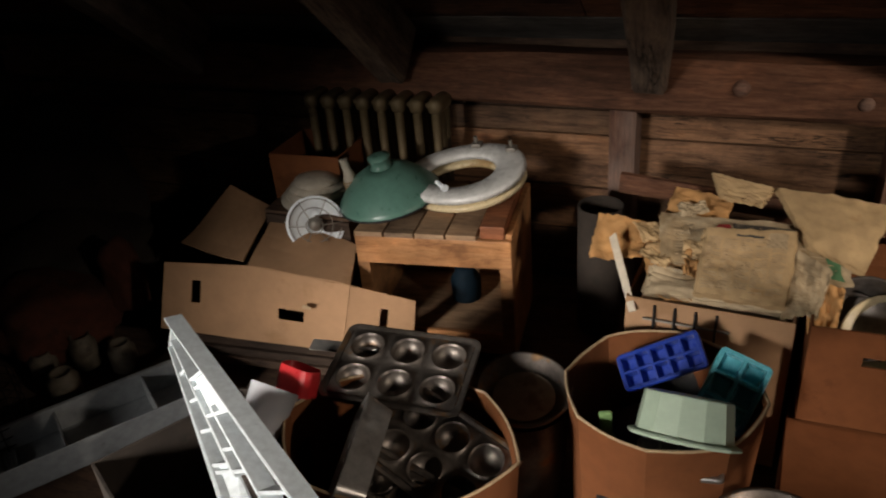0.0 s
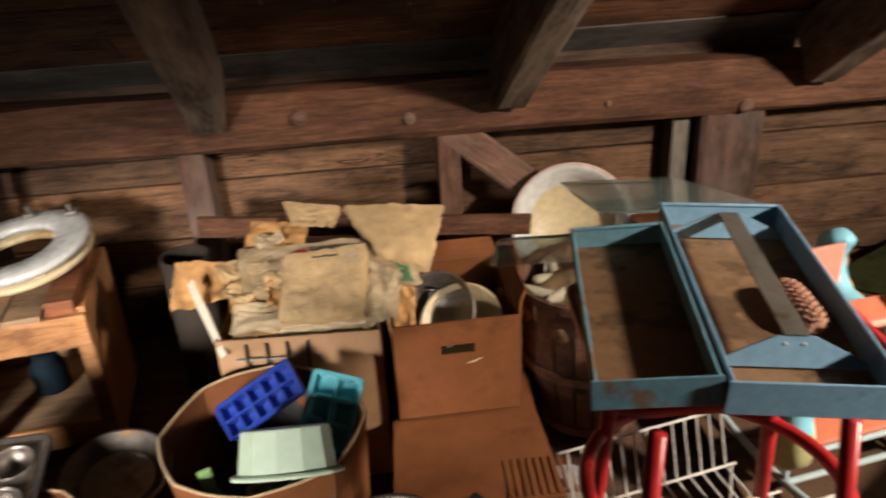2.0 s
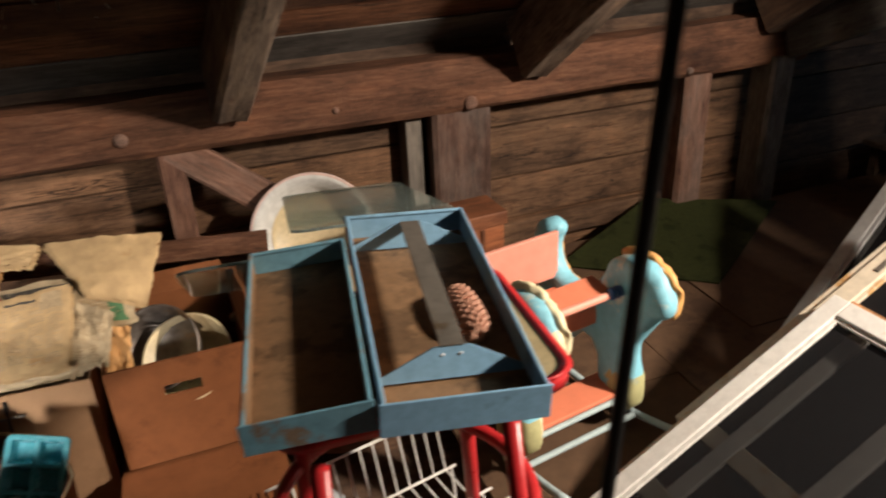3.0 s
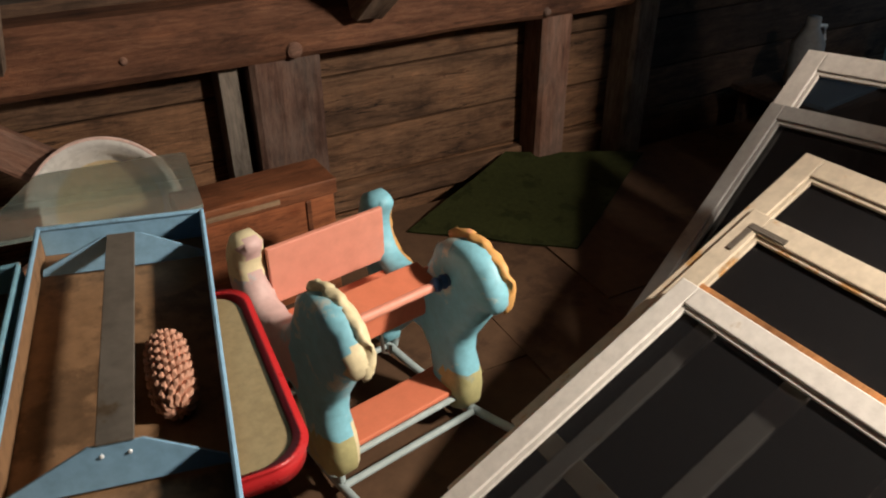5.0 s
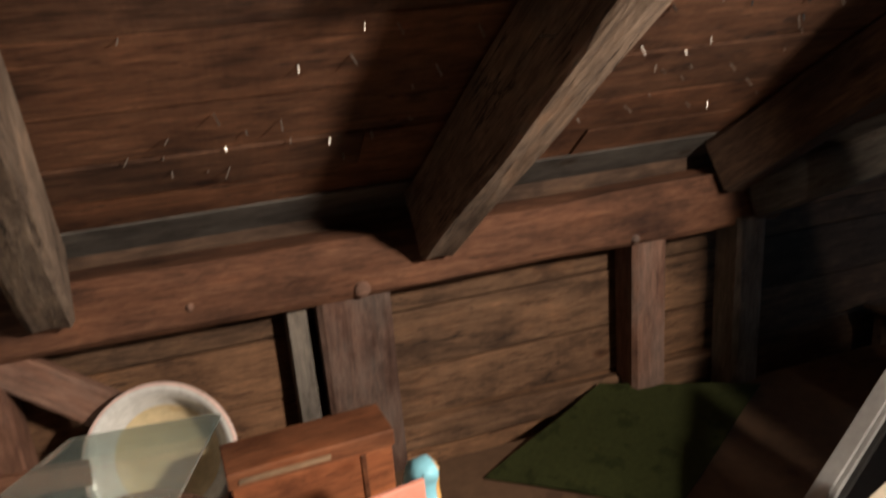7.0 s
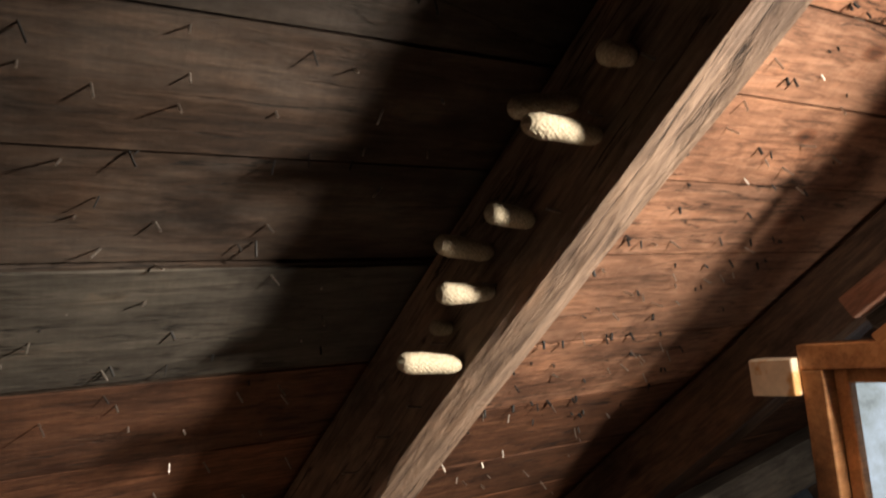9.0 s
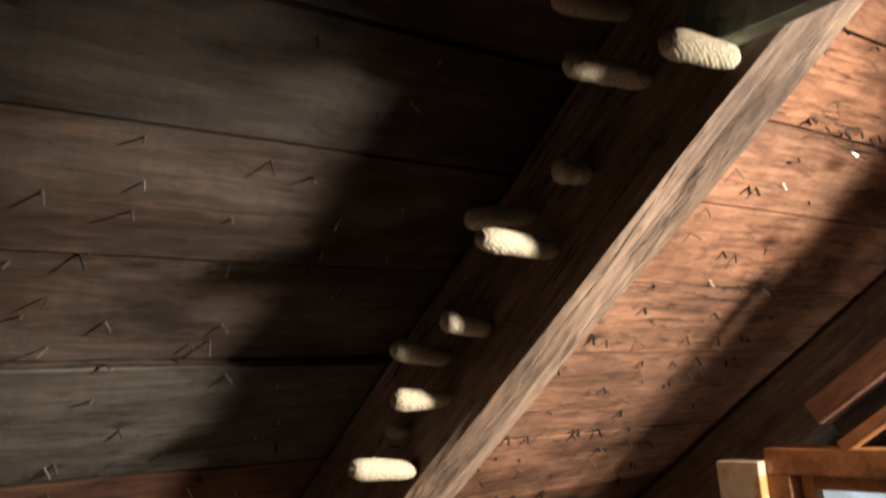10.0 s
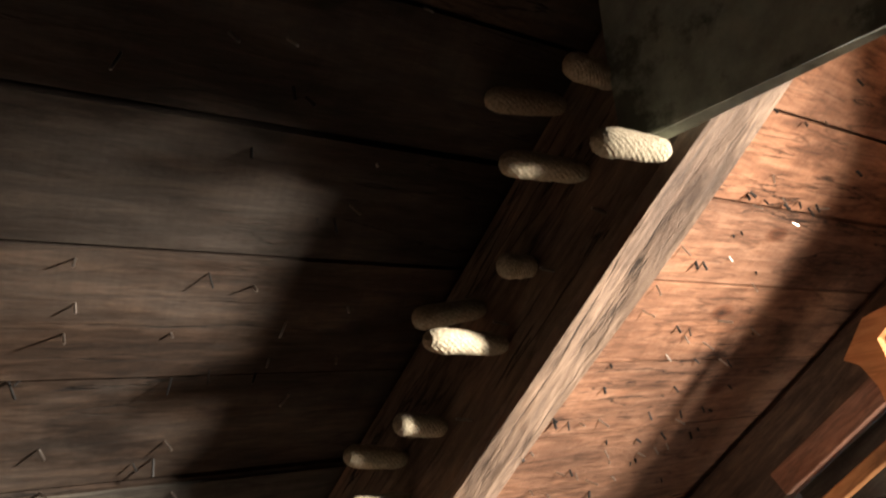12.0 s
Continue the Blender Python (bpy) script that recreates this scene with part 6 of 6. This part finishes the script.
for sx, outer in ((-0.178, -1), (0.186, 1)):
    sd = part("side_figure", moulded(HORSE, 0.040, 0.018, 0.05, sx), M_TURQ, rh, "moulded turquoise horse figure with pale pink and cream paint", True)
    sd.matrix_basis = Matrix(((0, 0, 1, sx), (-1, 0, 0, 0.0 if outer < 0 else 0.015), (0, 1, 0, 0.0 if outer < 0 else -0.026), (0, 0, 0, 1)))
    for mat in (M_BLUSH, M_CREAM, M_HOOF, M_TANGERINE):
        sd.data.materials.append(mat)
    for p in sd.data.polygons:
        f, u, z = p.center
        j = 0.02 * noise.noise(Vector((f * 12, u * 12, 3.0)))
        if outer > 0 and z < 0.012 and (u + j > 0.21 or f + j < 0.11):
            continue
        if (outer < 0 and f + j > 0.17 and z > 0.002) or f + j > (0.275 if outer < 0 else 0.255):
            p.material_index = 2
        elif u + j < 0.21:
            p.material_index = 3
        elif f + j < -0.165 and u + j > 0.43:
            p.material_index = 2 if outer < 0 else 4
        elif f + j < 0.06 and u + j > 0.27:
            p.material_index = 1 if outer < 0 else 4
    # forelock and mane in lumps along the crest
    crest = [(0.09, 0.548), (0.14, 0.564), (0.18, 0.570), (0.22, 0.560), (0.25, 0.538), (0.270, 0.508), (0.278, 0.475), (0.268, 0.445)]
    line = [Vector(crest[int(w)]).lerp(Vector(crest[int(w) + 1]), w % 1) for w in (k / 30 * (len(crest) - 1.001) for k in range(31))]
    mb = bent([(p.x, p.y, 0.013 if outer < 0 else 0.018) for p in line], 0.015, 14)
    for v in mb.verts:
        q = v.co * 34
        v.co += noise.noise_vector(q) * 0.010 + noise.noise_vector(q * 2.6) * 0.004
    part("mane", mb, M_CREAM if outer < 0 else M_TANGERINE, sd, "cream yellow mane", True)
    eye = part("eye", lathe([(0.001, 0.006), (0.008, 0.005), (0.013, 0.0), (0.012, -0.006)], 14), M_NAVY, sd, "blue painted eye", True)
    eye.matrix_basis = pose(0.205, 0.515, outer * 0.033, 0 if outer > 0 else 180, 0, 0)
part("back_rest", boxm(-0.147, 0.166, 0.158, 0.172, 0.352, 0.502, 0.003), M_PINK, rh, "salmon pink back rest")
part("seat", boxm(-0.147, 0.166, -0.01, 0.150, 0.315, 0.330, 0.003), M_ORANGE, rh, "coral seat")
tray = part("front_board", boxm(-0.147, 0.130, -0.012, 0.078, -0.008, 0.008, 0.004), M_ORANGE, rh, "coral front board")
tray.matrix_basis = pose(0, -0.105, 0.438, 8, 0, 0)
part("front_drop", boxm(-0.147, 0.166, -0.036, -0.026, 0.30, 0.428, 0.003), M_ORANGE, rh)
part("hand_bar", tubem((-0.147, -0.118, 0.442), (0.170, -0.118, 0.442), 0.011, 12), M_PINK, rh)
for k in range(4):
    part("bead", lathe([(0.001, -0.011), (0.014, -0.008), (0.018, 0), (0.014, 0.008), (0.001, 0.011)], 14), M_NAVY, rh, "dark blue wooden bead", True).matrix_basis = pose(0.116 + k * 0.018, -0.122, 0.447, 0, 90, 0)
part("footrest", boxm(-0.150, 0.172, -0.140, -0.035, 0.112, 0.126, 0.004), M_ORANGE, rh, "coral footrest")
for sx in (-0.175, 0.205):
    part("rocker", bent([(sx + 0.03 * (10 - k) / 10 * (1 if sx > 0 else -0.3), -0.33 + 0.033 * k, 0.016 + 0.05 * ((k - 10) / 10) ** 2) for k in range(21)], 0.011, 10), M_PALEBLUE, rh, "pale blue tubular rocker", True)
    part("upright_tube", tubem((sx, -0.14, 0.03), (sx, -0.13, 0.11), 0.009, 10), M_PALEBLUE, rh)
    part("upright_tube", tubem((sx, 0.19, 0.03), (sx, 0.18, 0.11), 0.009, 10), M_PALEBLUE, rh)
    part("slant_tube", tubem((sx * 0.9, 0.0, 0.29), (sx * 1.05, 0.22, 0.045), 0.009, 10), M_PALEBLUE, rh)
for y in (-0.15, 0.2):
    part("cross_tube", tubem((-0.175, y, 0.030), (0.205, y, 0.030), 0.009, 10), M_PALEBLUE, rh)
part("footrest_tube", tubem((-0.175, -0.146, 0.108), (0.205, -0.146, 0.108), 0.008, 10), M_PALEBLUE, rh)
part("spring_hook", bent([(0.02, -0.03, 0.31), (0.02, -0.04, 0.25), (0.035, -0.045, 0.24), (0.04, -0.04, 0.26)], 0.005, 8), M_STRAP, rh)

# green mat
mt = part("green_mat", panel((2.04, 3.16, 0.13), (2.50, 2.77, 0.132), (3.17, 3.22, 0.14), (2.60, 3.40, 0.21), 0.006, 14, 12, 0.02, 6), M_MAT)
tagged(mt, "crumpled olive green floor mat by the knee wall", "mat")

# window screens leaning in a stack
def screen(name, label, corner, down, side, wl, ww, bar, mat, mesh=True, mid=False, depth=0.028):
    """A framed insect screen hung from its top corner: down and side are its edges' directions."""
    dn, sd = Vector(down).normalized(), Vector(side)
    sd = (sd - dn * sd.dot(dn)).normalized()
    nz = dn.cross(sd)
    m = Matrix((dn, sd, nz)).transposed().to_4x4()
    ob = thing(name, label, "window screen", Matrix.Translation(corner) @ m, "stack of window screens")
    part("stile", boxm(0, wl, 0, bar, -depth, 0, 0.003), mat, ob)
    part("stile", boxm(0, wl, ww - bar, ww, -depth, 0, 0.003), mat, ob)
    part("rail", boxm(0, bar, bar, ww - bar, -depth, 0, 0.003), mat, ob)
    part("rail", boxm(wl - bar, wl, bar, ww - bar, -depth, 0, 0.003), mat, ob)
    if mid:
        part("mid_rail", boxm(wl * 0.235, wl * 0.235 + bar * 0.6, bar, ww - bar, -depth, -0.002, 0.003), M_PINE, ob, "bare orange wooden rail")
        part("corner_plate", boxm(0.036, 0.05, 0.03, 0.13, 0.0005, 0.003), M_STRAP, ob, "dark iron corner plate")
        part("corner_plate", boxm(0.052, 0.12, 0.03, 0.044, 0.0005, 0.003), M_STRAP, ob, "dark iron corner plate")
    if mesh:
        part("screen_mesh", boxm(bar, wl - bar, bar, ww - bar, -depth * 0.6, -depth * 0.6 + 0.001), M_MESH, ob)
        for b in ((bar, wl - bar, bar, bar + 0.012), (bar, wl - bar, ww - bar - 0.012, ww - bar), (bar, bar + 0.012, bar + 0.012, ww - bar - 0.012)):
            part("bead_moulding", boxm(b[0], b[1], b[2], b[3], -depth * 0.55, -0.006, 0.002), mat, ob)
    return ob


DN, SD = (-0.59, -0.02, -0.33), (0.0, -1.0, 0.05)
screen("window_screen", "white-painted wooden window screen on top of the stack", (2.175, 2.01, 0.578), DN, SD, 0.90, 0.72, 0.05, M_SCREENW)
screen("window_screen", "stripped cream window screen with iron corner plates", (2.42, 2.06, 0.66), DN, SD, 0.95, 0.74, 0.055, M_SCREENC, True, True)
screen("window_screen", "stripped cream window screen standing higher in the stack", (2.60, 2.09, 0.75), DN, SD, 0.95, 0.74, 0.055, M_SCREENC)
screen("storm_window", "grey metal storm window leaning at the back of the stack", (2.80, 2.375, 0.74), (-0.50, -0.10, -0.46), SD, 0.85, 0.78, 0.045, M_SCREENG, True, False, 0.03)
screen("window_screen", "white-painted window screen at the back of the stack", (2.95, 2.41, 0.855), (-0.50, -0.10, -0.46), SD, 0.8, 0.74, 0.06, M_SCREENW)
low = thing("sash_frame", "grey primed sash frame under the top screen", "sash", None, "stack of window screens")
dn = Vector(DN).normalized()
sdv = (Vector(SD) - dn * Vector(SD).dot(dn)).normalized()
low.matrix_world = Matrix.Translation((2.175, 2.01, 0.578)) @ Matrix((dn, sdv, dn.cross(sdv))).transposed().to_4x4()
for b in ((0.03, 0.9, 0.08, 0.125), (0.03, 0.9, 0.305, 0.36), (0.03, 0.9, 0.55, 0.60)):
    part("sash_stile", boxm(*b, -0.075, -0.05, 0.003), M_SCREENW, low)
for x in (-0.02, 0.9):
    part("sash_rail", boxm(x, x + 0.05, 0.08, 0.60, -0.075, -0.05, 0.003), M_SCREENW, low)
bx = thing("packing_crate", "dark wooden packing crate that the screens lean on", "crate", pose(2.45, 1.3, 0.118))
part("crate_body", boxm(0, 0.5, 0, 0.72, 0, 0.30, 0.005), M_FLOOR, bx)

# slim dark rod near the camera
rod = thing("iron_rod", "slim black iron rod standing from floor to roof", "rod", pose(0, 0, 0))
part("shaft", tubem((0.915, 1.20, 0.0), (1.072, 1.195, 2.62), 0.0058, 10), M_BLACK, rod)
part("foot", tubem((0.915, 1.20, 0.0), (0.916, 1.20, 0.02), 0.03, 14), M_BLACK, rod)

# dark pot and tin box on the floor before the cartons
pt = thing("stock_pot", "dark dented stock pot on the floor", "pot", pose(0.40, 1.995, 0))
part("pot_wall", lathe([(0.12, 0), (0.135, 0.015), (0.14, 0.29), (0.147, 0.295), (0.147, 0.302), (0.136, 0.30), (0.130, 0.02), (0, 0.018)], 44), M_TIN, pt, smooth=True)
part("pot_lid", lathe([(0.0, 0.312), (0.03, 0.31), (0.10, 0.298), (0.128, 0.284), (0.128, 0.278), (0, 0.29)], 40), M_ALU, pt, smooth=True)
tb = thing("tin_box", "dark blue tin box standing on the floor", "tin", pose(0.585, 1.885, 0, 0, 0, 42))
part("box_body", boxm(-0.09, 0.09, -0.09, 0.09, 0, 0.38, 0.004), M_NAVY, tb)
part("box_lid", boxm(-0.093, 0.093, -0.093, 0.093, 0.382, 0.402, 0.005), M_BLACK, tb)

# far wing: things faintly seen in the dark
ft = thing("low_table", "low dark table in the wing", "table", pose(3.82, 2.92, 0, 0, 0, 4))
part("tabletop", boxm(0, 0.6, 0, 0.45, 0.27, 0.295, 0.003), M_FLOOR, ft)
for x in (0.03, 0.53):
    for y in (0.03, 0.38):
        part("leg", boxm(x, x + 0.04, y, y + 0.04, 0, 0.27, 0.002), M_FLOOR, ft)
fj = thing("plastic_jug", "pale plastic jug standing in the dark wing", "jug", pose(4.02, 3.20, 0.295))
part("jug_body", lathe([(0.06, 0), (0.07, 0.02), (0.07, 0.2), (0.03, 0.27), (0.03, 0.31), (0, 0.31)], 20), M_PLASTICG, fj, smooth=True)
part("jug_handle", bent([(0.03, 0, 0.27), (0.09, 0, 0.26), (0.1, 0, 0.2), (0.08, 0, 0.15)], 0.009, 8), M_PLASTICW, fj)
open_carton("carton", "pale blue storage carton far back in the dark wing", 0.35, 0.3, 0.45, pose(4.75, 3.0, 0), M_DRAWERB)
fs = part("painted_board", boxm(0, 0.55, 0, 0.2, 0.12, 0.14, 0.004), M_DRAWERB2)
fs.matrix_world = pose(3.86, 2.93, 0.178, 0, 0, 8)
tagged(fs, "pale blue painted board lying in the wing", "board")

# ---- corn cobs on the rafter ----
for k, (xl, sl, xr, sr, d) in enumerate((
        (2.043, 2.035, 2.180, 2.049, 0.037), (2.085, 2.125, 2.18, 2.118, 0.105), (2.058, 2.077, 2.186, 2.082, 0.232), (2.028, 1.990, 2.18, 1.995, 0.135),
        (2.098, 1.842, 2.16, 1.844, 0.145), (2.027, 1.714, 2.148, 1.741, 0.105), (1.997, 1.740, 2.147, 1.729, 0.18), (2.03, 1.567, 2.127, 1.550, 0.163),
        (1.994, 1.470, 2.115, 1.448, 0.13), (1.998, 1.407, 2.11, 1.409, 0.182), (2.053, 1.287, 2.095, 1.280, 0.149), (1.958, 1.285, 2.093, 1.261, 0.217))):
    pl_, pr_ = roof(xl, sl, d), roof(xr, sr, d)
    c = part("corn_cob", cob_mesh((pr_ - pl_).length, 0.019 if k != 10 else 0.015, 100 + k), M_COB)
    c.matrix_world = along(pl_, pr_, (0, SN, CS))
    tagged(c, "shelled dry corn cob stuck on a nail of the rafter", "corn cob", "cobs on the rafter")
